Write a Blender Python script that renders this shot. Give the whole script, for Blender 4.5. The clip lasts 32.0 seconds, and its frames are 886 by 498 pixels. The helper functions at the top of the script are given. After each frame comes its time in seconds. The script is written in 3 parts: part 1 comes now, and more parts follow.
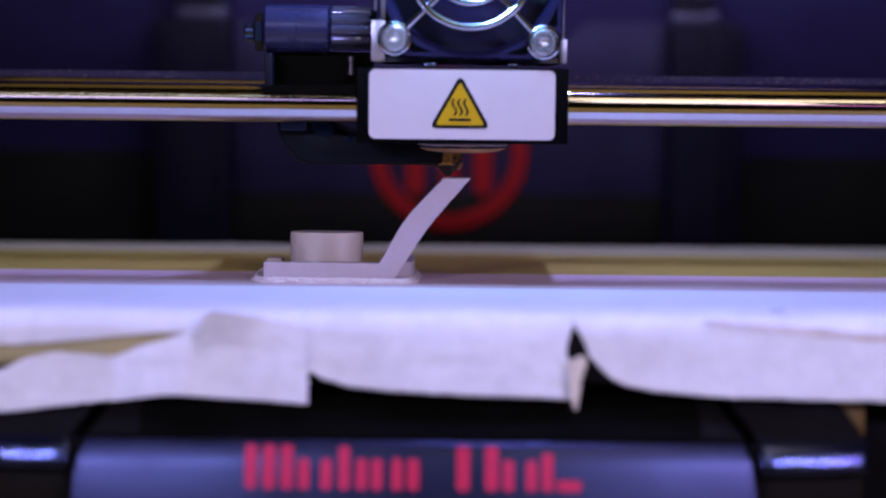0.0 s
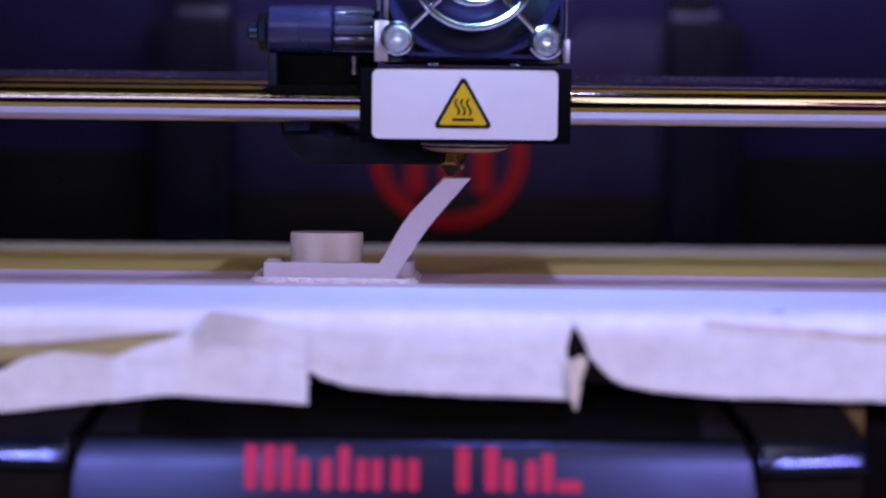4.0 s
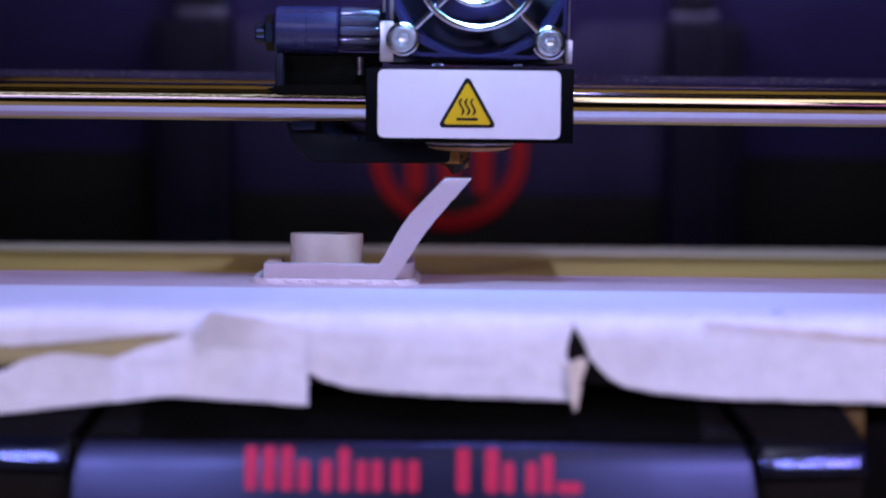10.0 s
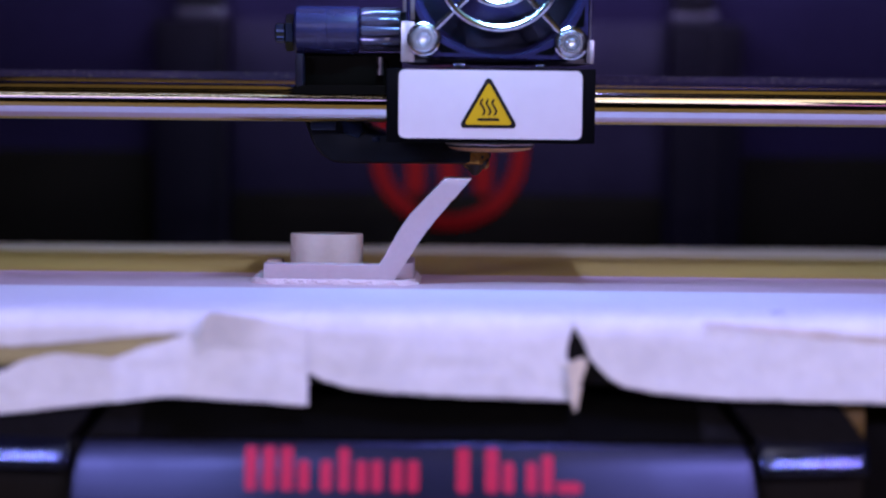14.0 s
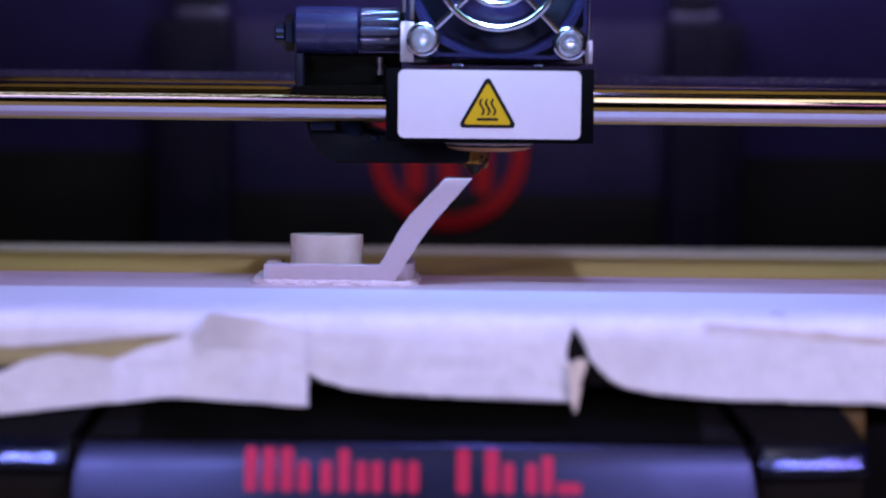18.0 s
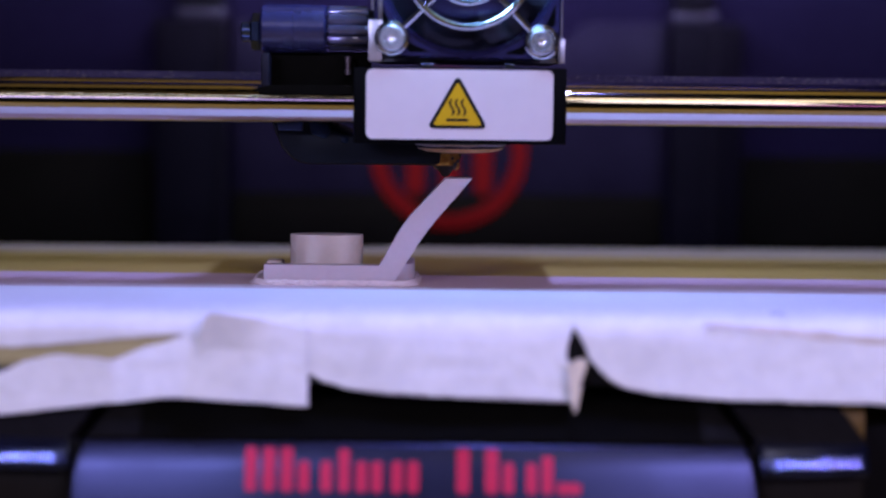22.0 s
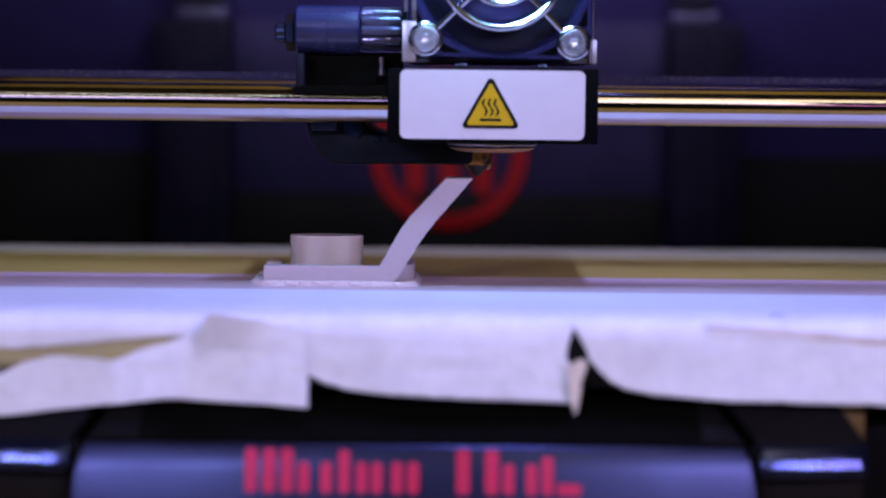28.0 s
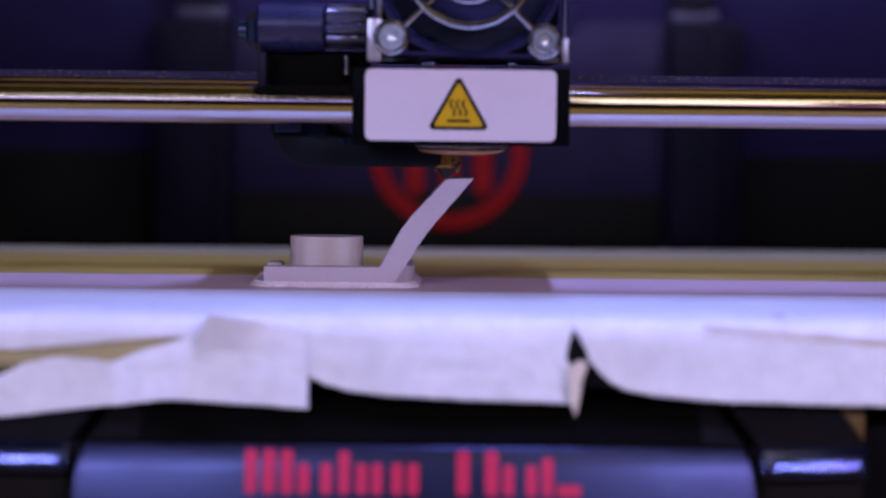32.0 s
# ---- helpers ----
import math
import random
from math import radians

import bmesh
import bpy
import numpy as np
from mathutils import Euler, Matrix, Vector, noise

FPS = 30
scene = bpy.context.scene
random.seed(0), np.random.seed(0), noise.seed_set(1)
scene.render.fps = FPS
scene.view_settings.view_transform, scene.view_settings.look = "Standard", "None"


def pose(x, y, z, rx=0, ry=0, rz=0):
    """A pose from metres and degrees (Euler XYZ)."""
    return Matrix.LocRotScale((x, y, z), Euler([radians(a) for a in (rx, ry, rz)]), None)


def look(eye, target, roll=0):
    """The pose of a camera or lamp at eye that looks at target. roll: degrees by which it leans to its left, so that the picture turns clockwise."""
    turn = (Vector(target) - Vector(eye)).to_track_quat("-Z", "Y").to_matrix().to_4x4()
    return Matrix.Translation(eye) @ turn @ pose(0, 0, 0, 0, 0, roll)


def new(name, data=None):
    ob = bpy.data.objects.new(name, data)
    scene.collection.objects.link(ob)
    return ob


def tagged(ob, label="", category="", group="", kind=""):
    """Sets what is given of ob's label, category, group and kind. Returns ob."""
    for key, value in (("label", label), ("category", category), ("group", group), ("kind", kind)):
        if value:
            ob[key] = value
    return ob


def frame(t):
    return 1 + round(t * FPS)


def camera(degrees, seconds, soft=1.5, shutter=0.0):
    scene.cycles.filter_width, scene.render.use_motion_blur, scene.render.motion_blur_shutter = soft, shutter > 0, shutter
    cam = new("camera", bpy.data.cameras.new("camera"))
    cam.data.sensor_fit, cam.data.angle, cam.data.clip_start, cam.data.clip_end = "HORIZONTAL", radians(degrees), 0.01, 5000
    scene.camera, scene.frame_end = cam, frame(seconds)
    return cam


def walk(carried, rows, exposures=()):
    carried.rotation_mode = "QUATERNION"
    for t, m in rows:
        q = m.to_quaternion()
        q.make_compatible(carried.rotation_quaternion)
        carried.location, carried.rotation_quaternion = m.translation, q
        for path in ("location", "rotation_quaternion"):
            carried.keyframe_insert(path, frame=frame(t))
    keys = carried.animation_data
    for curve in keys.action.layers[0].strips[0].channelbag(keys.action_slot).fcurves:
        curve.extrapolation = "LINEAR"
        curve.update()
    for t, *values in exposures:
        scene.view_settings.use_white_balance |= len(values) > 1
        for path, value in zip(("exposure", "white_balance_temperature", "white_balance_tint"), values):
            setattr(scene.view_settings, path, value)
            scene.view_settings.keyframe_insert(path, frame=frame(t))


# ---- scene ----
# ---- camera: stands still before the printer, with a 50 mm class lens ----
cam = camera(25.4, 32.0, 2.1, 0.5)
EYE = look((0, -0.435, 0.0449), (0, 0.0, 0.0449 - 0.435 * 301 / 3480), 0.6)
walk(cam, [(0.0, EYE), (32.0, EYE)])
cam.data.dof.use_dof = True
cam.data.dof.focus_distance = 0.440
cam.data.dof.aperture_fstop = 6.2

# ---- world and lights ----
world = bpy.data.worlds.new("world")
scene.world = world
world.use_nodes = True
world.node_tree.nodes["Background"].inputs[0].default_value = (0.25, 0.2, 0.5, 1)
world.node_tree.nodes["Background"].inputs[1].default_value = 0.03


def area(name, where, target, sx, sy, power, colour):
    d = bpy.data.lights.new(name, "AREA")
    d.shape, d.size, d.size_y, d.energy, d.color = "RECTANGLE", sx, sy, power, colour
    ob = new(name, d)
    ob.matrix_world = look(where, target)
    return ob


# strip under the top bar, strips added on a head rail and at the back wall; violet room lamps before the printer, a
# warm lamp above
area("led_strip_light", (0.035, -0.044, 0.3), (0.035, -0.044, 0.0), 0.012, 0.09, 1.5, (0.29, 0.33, 1.0))
area("cyan_fill_light", (0.004, -0.0235, 0.095), (0.004, 0.0, 0.085), 0.040, 0.003, 0.125, (0.24, 0.57, 1.0))
# Added unseen lamps that brighten the upper back wall in three patches.
for x, width, power in ((0.0, 0.09, 0.66), (0.102, 0.03, 0.33), (-0.102, 0.03, 0.15)):
    area("wall_fill_light", (x, 0.120, 0.126), (x, 0.175, 0.118), width, 0.008, power, (0.42, 0.35, 1.0))
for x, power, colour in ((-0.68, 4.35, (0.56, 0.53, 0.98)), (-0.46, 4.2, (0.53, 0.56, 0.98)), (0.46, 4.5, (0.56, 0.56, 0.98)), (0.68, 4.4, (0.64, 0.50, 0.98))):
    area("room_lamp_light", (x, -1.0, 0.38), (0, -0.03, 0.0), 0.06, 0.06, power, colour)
area("violet_lamp_light", (-0.26, -1.05, 0.43), (-0.02, 0, 0.04), 0.46, 0.12, 0.42, (0.55, 0.42, 1.0))
area("magenta_lamp_light", (0.40, -1.05, 0.42), (0.05, 0, 0.04), 0.34, 0.06, 0.10, (1.0, 0.25, 0.85))
area("white_lamp_light", (0.20, -1.0, 0.60), (0.05, 0, 0.04), 0.18, 0.30, 0.5, (1.0, 0.88, 0.80))
area("white_lamp_light", (-0.30, -1.0, 0.56), (-0.05, 0, 0.04), 0.30, 0.10, 0.28, (0.95, 0.88, 0.90))
area("warm_lamp_light", (0.31, -0.95, 0.98), (0.05, 0, 0.0), 0.45, 0.36, 1.45, (1.0, 0.80, 0.50))
# Added unseen lamp that warms the ceiling mirrored in the rods.
area("ceiling_fill_light", (0.3, 0.5, 0.9), (0.2, 0.3, 2.0), 0.3, 0.3, 3.2, (1.0, 0.80, 0.36))
scene.view_settings.exposure = -0.365


# ---- materials ----
def mat(name, colour, rough=0.5, metal=0.0, vary=0.12, grain=600.0, bump=0.02, bump_scale=2500.0, spec=0.5, coat=0.0, stretch=(1, 1, 1), patch=60.0, tint=None):
    m = bpy.data.materials.new(name)
    m.use_nodes = True
    nt = m.node_tree
    b = nt.nodes["Principled BSDF"]
    co = nt.nodes.new("ShaderNodeTexCoord")
    mp = nt.nodes.new("ShaderNodeMapping")
    mp.inputs["Scale"].default_value = stretch
    nt.links.new(co.outputs["Object"], mp.inputs[0])
    n1 = nt.nodes.new("ShaderNodeTexNoise")
    n1.inputs["Scale"].default_value, n1.inputs["Detail"].default_value = grain, 5
    n2 = nt.nodes.new("ShaderNodeTexNoise")
    n2.inputs["Scale"].default_value, n2.inputs["Detail"].default_value = patch, 3
    for n in (n1, n2):
        nt.links.new(mp.outputs[0], n.inputs["Vector"])
    add = nt.nodes.new("ShaderNodeMath")
    add.operation = "ADD"
    nt.links.new(n1.outputs["Fac"], add.inputs[0])
    nt.links.new(n2.outputs["Fac"], add.inputs[1])
    rg = nt.nodes.new("ShaderNodeMapRange")
    rg.inputs[1].default_value, rg.inputs[2].default_value = 0.6, 1.4
    rg.inputs[3].default_value, rg.inputs[4].default_value = 1 - vary, 1 + vary
    nt.links.new(add.outputs[0], rg.inputs[0])
    mul = nt.nodes.new("ShaderNodeVectorMath")
    mul.operation = "SCALE"
    mul.inputs[0].default_value = colour
    nt.links.new(rg.outputs[0], mul.inputs["Scale"])
    nt.links.new(mul.outputs[0], b.inputs["Base Color"])
    rr = nt.nodes.new("ShaderNodeMapRange")
    rr.inputs[1].default_value, rr.inputs[2].default_value = 0.3, 0.7
    rr.inputs[3].default_value, rr.inputs[4].default_value = rough * 0.85, min(1, rough * 1.15)
    nt.links.new(n2.outputs["Fac"], rr.inputs[0])
    nt.links.new(rr.outputs[0], b.inputs["Roughness"])
    b.inputs["Metallic"].default_value = metal
    b.inputs["Specular IOR Level"].default_value = spec
    b.inputs["Coat Weight"].default_value = coat
    if tint:
        b.inputs["Specular Tint"].default_value = (*tint, 1)
    if bump:
        n3 = nt.nodes.new("ShaderNodeTexNoise")
        n3.inputs["Scale"].default_value, n3.inputs["Detail"].default_value = bump_scale, 4
        nt.links.new(mp.outputs[0], n3.inputs["Vector"])
        bp = nt.nodes.new("ShaderNodeBump")
        bp.inputs["Strength"].default_value, bp.inputs["Distance"].default_value = 0.6, bump * 0.001
        nt.links.new(n3.outputs["Fac"], bp.inputs["Height"])
        nt.links.new(bp.outputs[0], b.inputs["Normal"])
    return m


def layered(name, colour, pitch, rough=0.45):
    """Printed plastic with fine horizontal layer lines."""
    m = mat(name, colour, rough, 0, 0.05, 900, 0)
    nt = m.node_tree
    b = nt.nodes["Principled BSDF"]
    b.inputs["Subsurface Weight"].default_value = 0.5
    b.inputs["Subsurface Radius"].default_value = (1, 0.6, 0.5)
    b.inputs["Subsurface Scale"].default_value = 0.0025
    w = nt.nodes.new("ShaderNodeTexWave")
    w.bands_direction = "Z"
    w.inputs["Scale"].default_value = 0.314 / pitch
    w.inputs["Distortion"].default_value = 0.4
    co = nt.nodes["Texture Coordinate"]
    nt.links.new(co.outputs["Object"], w.inputs["Vector"])
    bp = nt.nodes.new("ShaderNodeBump")
    bp.inputs["Strength"].default_value, bp.inputs["Distance"].default_value = 0.35, 0.00004
    nt.links.new(w.outputs["Fac"], bp.inputs["Height"])
    nt.links.new(bp.outputs[0], b.inputs["Normal"])
    return m


M = {
    "steel": mat("polished_steel", (0.64, 0.59, 0.58), 0.06, 1.0, 0.05, 2500, 0.0008, 5000, stretch=(0.5, 1, 1), patch=1800),
    "chrome": mat("bright_wire", (0.62, 0.60, 0.61), 0.15, 1.0, 0.05, 900, 0.01),
    "zinc": mat("screw_steel", (0.70, 0.74, 0.80), 0.27, 0.95, 0.15, 900, 0.05),
    "alu": mat("aluminium", (0.22, 0.22, 0.25), 0.42, 1.0, 0.06, 900, 0.01, stretch=(1, 1, 6)),
    "bracket": mat("bright_aluminium", (0.44, 0.42, 0.47), 0.36, 0.75, 0.3, 900, 0.02, stretch=(1, 1, 4)),
    "black": mat("black_plastic", (0.002, 0.002, 0.0025), 0.5, 0, 0.25, 700, 0.02, spec=0.02),
    "blackmatt": mat("matt_black_plastic", (0.0055, 0.005, 0.005), 0.55, 0, 0.25, 700, 0.03, spec=0.04),
    "bluedark": mat("dark_blue_plastic", (0.008, 0.018, 0.05), 0.35, 0, 0.2, 500, 0.01, spec=0.3),
    "bluedim": mat("dull_navy_plastic", (0.004, 0.008, 0.02), 0.5, 0, 0.4, 500, 0.02, spec=0.1),
    "fanblack": mat("blue_black_gloss_plastic", (0.015, 0.013, 0.048), 0.22, 0, 0.2, 500, 0.006, spec=0.6),
    "dust": mat("dried_cream_grease", (0.85, 0.74, 0.34), 0.35, 0, 0.2, 2500, 0),
    "beltdust": mat("pale_dust", (0.075, 0.06, 0.045), 0.7, 0, 0.3, 2500, 0),
    "sidelit": mat("violet_lit_side_plastic", (0.004, 0.003, 0.009), 0.55, 0, 0.25, 500, 0.02, spec=0.15),
    "pocket": mat("recess_shade_black", (0.001, 0.001, 0.0015), 0.7, 0, 0.2, 500, 0, spec=0.02),
    "standoff": mat("dull_bronze", (0.16, 0.12, 0.13), 0.4, 0.9, 0.25, 700, 0.02),
    "cap": mat("purple_grey_cap", (0.0072, 0.0055, 0.0085), 0.5, 0, 0.2, 200, 0.02),
    "soil": mat("dark_brown_plastic", (0.006, 0.004, 0.0022), 0.6, 0, 0.3, 300, 0.02, spec=0.1),
    "hub": mat("dark_blue_hub_plastic", (0.022, 0.022, 0.10), 0.25, 0, 0.1, 500, 0.004),
    "tape_tip": mat("cream_torn_tape", (0.70, 0.62, 0.50), 0.6, 0, 0.12, 400, 0.05, 1200),
    # Pale and glossy: the colour of the glint fleck on the tape.
    "glue": mat("pale_glint_gloss", (0.62, 0.62, 0.68), 0.12, 0, 0.1, 900, 0.02, spec=0.8),
    "carriage": mat("blue_black_carriage_plastic", (0.0024, 0.0034, 0.006), 0.45, 0, 0.4, 400, 0.04, spec=0.12, patch=120),
    "grey": mat("dark_grey_plastic", (0.016, 0.016, 0.054), 0.25, 0, 0.3, 700, 0.02, spec=0.8, patch=150),
    "lens": mat("smooth_grey_sleeve", (0.12, 0.12, 0.20), 0.12, 0.7, 0.15, 700, 0.004),
    "white": mat("white_sticker", (0.575, 0.49, 0.52), 0.45, 0, 0.03, 300, 0.006, patch=90),
    "yellow": mat("yellow_ink", (0.52, 0.31, 0.004), 0.42, 0, 0.04, 500, 0.004, spec=0.2),
    "ink": mat("black_ink", (0.006, 0.005, 0.005), 0.45, 0, 0.1, 500, 0, spec=0.15),
    "copper": mat("highlight_rim_aluminium", (0.84, 0.70, 0.66), 0.36, 0.4, 0.22, 500, 0.03),
    "brass": mat("burnt_brass", (0.34, 0.17, 0.04), 0.4, 0.9, 0.6, 700, 0.08, 900),
    "char": mat("charred_plastic_crust", (0.009, 0.006, 0.004), 0.55, 0, 0.5, 900, 0.1, 900),
    "plastic": layered("natural_white_print_plastic", (0.46, 0.375, 0.395), 0.0002),
    # Same print plastic; warm light and the head's shade are in its colour.
    "stud": layered("warm_lit_print_plastic", (0.45, 0.365, 0.31), 0.0002, 0.3),
    "tape": mat("white_masking_tape", (0.77, 0.765, 0.785), 0.62, 0, 0.11, 300, 0.06, 1100, stretch=(1, 1, 1), patch=70),
    "tape_flat": mat("smooth_white_masking_tape", (0.74, 0.735, 0.775), 0.62, 0, 0.04, 300, 0.03, 1100, patch=40),
    "tape_cream": mat("cream_masking_tape", (0.46, 0.39, 0.19), 0.55, 0, 0.08, 1500, 0.04, 1400, stretch=(0.4, 2, 1)),
    "tape_tan": mat("tan_strip", (0.42, 0.302, 0.055), 0.5, 0, 0.08, 1500, 0.04, 1400, stretch=(0.4, 2, 1)),
    "tape_brown": mat("brownish_tape_line", (0.63, 0.56, 0.50), 0.6, 0, 0.15, 400, 0.03, 1200),
    "tape_pink": mat("pinkish_strip", (0.56, 0.40, 0.41), 0.45, 0, 0.08, 1500, 0.04, 1400),
    "acrylic": mat("cream_acrylic_plate", (0.44, 0.37, 0.17), 0.4, 0, 0.08, 300, 0.01),
    "panel": mat("glossy_dark_panel", (0.009, 0.009, 0.020), 0.32, 0, 0.15, 120, 0.02, spec=0.8, tint=(0.36, 0.40, 0.86)),
    # Black edge with the blue of its reflections put into the metal tint.
    "grip_edge": mat("blue_reflecting_black", (0.045, 0.055, 0.13), 0.12, 0.9, 0.3, 300, 0.12, 1500),
    "raft": mat("raft_plastic", (0.64, 0.53, 0.54), 0.45, 0, 0.1, 900, 0.05, 900),
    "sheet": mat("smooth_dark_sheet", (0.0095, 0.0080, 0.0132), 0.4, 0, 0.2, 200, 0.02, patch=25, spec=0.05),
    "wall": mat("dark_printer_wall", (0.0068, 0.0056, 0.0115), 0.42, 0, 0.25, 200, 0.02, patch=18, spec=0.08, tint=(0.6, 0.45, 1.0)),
    # Near-black for the wall's unlit lower part, shade put into the colour; printer floor too.
    "wallmatt": mat("lower_wall_shade_and_floor", (0.0044, 0.0042, 0.0020), 0.6, 0, 0.2, 200, 0.02, spec=0.01),
    "red": mat("red_ink", (0.105, 0.0025, 0.0012), 0.5, 0, 0.06, 300, 0.005, spec=0.06),
    "redpanel": mat("red_print", (0.62, 0.02, 0.05), 0.36, 0, 0.06, 300, 0.005, spec=0.8, tint=(0.8, 0.4, 1.0)),
    "orange_metal": mat("heat_blued_copper", (0.66, 0.36, 0.16), 0.35, 0.45, 0.3, 500, 0.03),
    "amber": mat("burnt_amber_drip", (0.30, 0.12, 0.02), 0.3, 0, 0.4, 900, 0.05, 900),
    "brown": mat("brown_plastic", (0.12, 0.065, 0.008), 0.5, 0, 0.15, 300, 0.02),
    "rubber": mat("black_rubber", (0.026, 0.018, 0.034), 0.6, 0, 0.15, 900, 0.03, spec=0.1),
    "dark": mat("dark_room_paint", (0.02, 0.018, 0.025), 0.85, 0, 0.1, 8, 0, patch=2),
    # Gold tint for the unseen ceiling, so that the rods mirror warm light.
    "room": mat("warm_room_paint", (0.45, 0.34, 0.09), 0.8, 0, 0.08, 8, 0, patch=2),
    "zincdark": mat("blackened_steel", (0.10, 0.14, 0.26), 0.22, 1.0, 0.1, 900, 0.02),
    "griptop": mat("worn_black_plastic", (0.0085, 0.0075, 0.0078), 0.55, 0, 0.3, 500, 0.03, spec=0.03),
    # Ledge black made greyer: the side lamps' sheen put into the colour.
    "ledgelit": mat("lit_ledge_grey", (0.0068, 0.006, 0.0055), 0.55, 0, 0.4, 400, 0.03, spec=0.02),
    "post": mat("black_satin_post", (0.0032, 0.0029, 0.0034), 0.5, 0, 0.2, 200, 0.02, patch=25, spec=0.03),
    "ledge": mat("dull_black_ledge", (0.0032, 0.0029, 0.0022), 0.6, 0, 0.3, 400, 0.03, spec=0.01),
    "blade": mat("dark_blue_fan_plastic", (0.005, 0.006, 0.020), 0.5, 0, 0.2, 500, 0.01, spec=0.2),
    # Deep yellow with hardly any blue: warm light put into the table's colour.
    "table": mat("warm_lit_table", (0.30, 0.20, 0.008), 0.6, 0, 0.25, 40, 0.1, 200, stretch=(0.15, 1, 1), patch=6),
}


def glow(name, colour, strength):
    m = bpy.data.materials.new(name)
    m.use_nodes = True
    b = m.node_tree.nodes["Principled BSDF"]
    b.inputs["Emission Color"].default_value = (*colour, 1)
    b.inputs["Emission Strength"].default_value = strength
    return m


M["led"] = glow("led_chip", (0.62, 0.58, 1.0), 25)

# ---- building helpers: everything is drawn in millimetres at its place at the start ----
ORIGIN = {}


def thing(name, at, label, category, group="", kind=""):
    ob = new(name)
    ob.empty_display_size = 0.01
    ob.location = Vector(at) * 0.001
    ORIGIN[ob.name] = Vector(at)
    return tagged(ob, label, category, group, kind)


def part(name, bm, material, parent=None, label="", smooth=35):
    o = ORIGIN.get(parent.name, Vector()) if parent else Vector()
    bmesh.ops.translate(bm, vec=-o, verts=bm.verts)
    bmesh.ops.scale(bm, vec=(0.001,) * 3, verts=bm.verts)
    bmesh.ops.recalc_face_normals(bm, faces=bm.faces)
    me = bpy.data.meshes.new(name)
    bm.to_mesh(me)
    bm.free()
    me.materials.append(M[material])
    if smooth:
        me.shade_smooth()
        me.set_sharp_from_angle(angle=radians(smooth))
    ob = new(name, me)
    if parent:
        ob.parent = parent
        ORIGIN[ob.name] = o
    if label:
        tagged(ob, label)
    return ob


def setting(name, bm, material, label, category):
    return tagged(part(name, bm, material, None, label), "", category, "", "structure")


def box(x0, x1, y0, y1, z0, z1, bevel=0.0, seg=2, bm=None):
    b = bmesh.new()
    bmesh.ops.create_cube(b, size=1)
    for v in b.verts:
        v.co = Vector(((x0 + x1) / 2 + v.co.x * (x1 - x0), (y0 + y1) / 2 + v.co.y * (y1 - y0), (z0 + z1) / 2 + v.co.z * (z1 - z0)))
    if bevel:
        bmesh.ops.bevel(b, geom=b.edges[:], offset=bevel, segments=seg, affect="EDGES", profile=0.5)
    return join(bm, b)


def join(bm, b):
    if bm is None:
        return b
    me = bpy.data.meshes.new("tmp")
    b.to_mesh(me)
    b.free()
    bm.from_mesh(me)
    bpy.data.meshes.remove(me)
    return bm


def fluted(centre, axis, r, depth, lobes, length, bm=None):
    """A grip with rounded ridges along its axis."""
    b = bmesh.new()
    ax = Vector(axis).normalized()
    u = ax.orthogonal().normalized()
    w = ax.cross(u)
    n = lobes * 8
    rings = []
    for a, q in ((0, 0.93), (0.35, 1.0), (length - 0.35, 1.0), (length, 0.93)):
        ring_verts = []
        for k in range(n):
            t = k * math.tau / n
            rr = (r - depth * (1 - abs(math.cos(t * lobes / 2))) ** 1.5) * q
            ring_verts.append(b.verts.new(Vector(centre) + ax * a + (u * math.cos(t) + w * math.sin(t)) * rr))
        rings.append(ring_verts)
    for p, q in zip(rings, rings[1:]):
        for k in range(n):
            b.faces.new([p[k], p[(k + 1) % n], q[(k + 1) % n], q[k]])
    b.faces.new(rings[0])
    b.faces.new(rings[-1])
    return join(bm, b)


def turned(centre, axis, profile, n=40, bm=None):
    """A solid of revolution: profile of (along, radius) about an axis through centre."""
    b = bmesh.new()
    ax = Vector(axis).normalized()
    u = ax.orthogonal().normalized()
    w = ax.cross(u)
    c = Vector(centre)
    rings = []
    for a, r in profile:
        if r <= 1e-6:
            rings.append([b.verts.new(c + ax * a)])
        else:
            rings.append([b.verts.new(c + ax * a + (u * math.cos(k * math.tau / n) + w * math.sin(k * math.tau / n)) * r) for k in range(n)])
    for p, q in zip(rings, rings[1:]):
        for k in range(n):
            f = [p[k % len(p)], p[(k + 1) % len(p)], q[(k + 1) % len(q)], q[k % len(q)]]
            f = list(dict.fromkeys(f))
            if len(f) > 2:
                b.faces.new(f)
    for end in (rings[0], rings[-1]):
        if len(end) > 2:
            b.faces.new(end)
    return join(bm, b)


def prism(outline, lo, hi, plane="xz", bevel=0.0, bm=None):
    """An outline drawn in a plane, pushed from lo to hi along the third axis."""
    b = bmesh.new()
    put = {"xz": lambda p, d: (p[0], d, p[1]), "xy": lambda p, d: (p[0], p[1], d), "yz": lambda p, d: (d, p[0], p[1])}[plane]
    f0 = [b.verts.new(put(p, lo)) for p in outline]
    f1 = [b.verts.new(put(p, hi)) for p in outline]
    b.faces.new(f0)
    b.faces.new(f1[::-1])
    k = len(outline)
    for i in range(k):
        b.faces.new([f0[i], f0[(i + 1) % k], f1[(i + 1) % k], f1[i]])
    bmesh.ops.recalc_face_normals(b, faces=b.faces)
    if bevel:
        es = [e for e in b.edges if len(e.link_faces) == 2 and e.calc_face_angle(0) > 0.6]
        bmesh.ops.bevel(b, geom=es, offset=bevel, segments=2, affect="EDGES", profile=0.5)
    return join(bm, b)


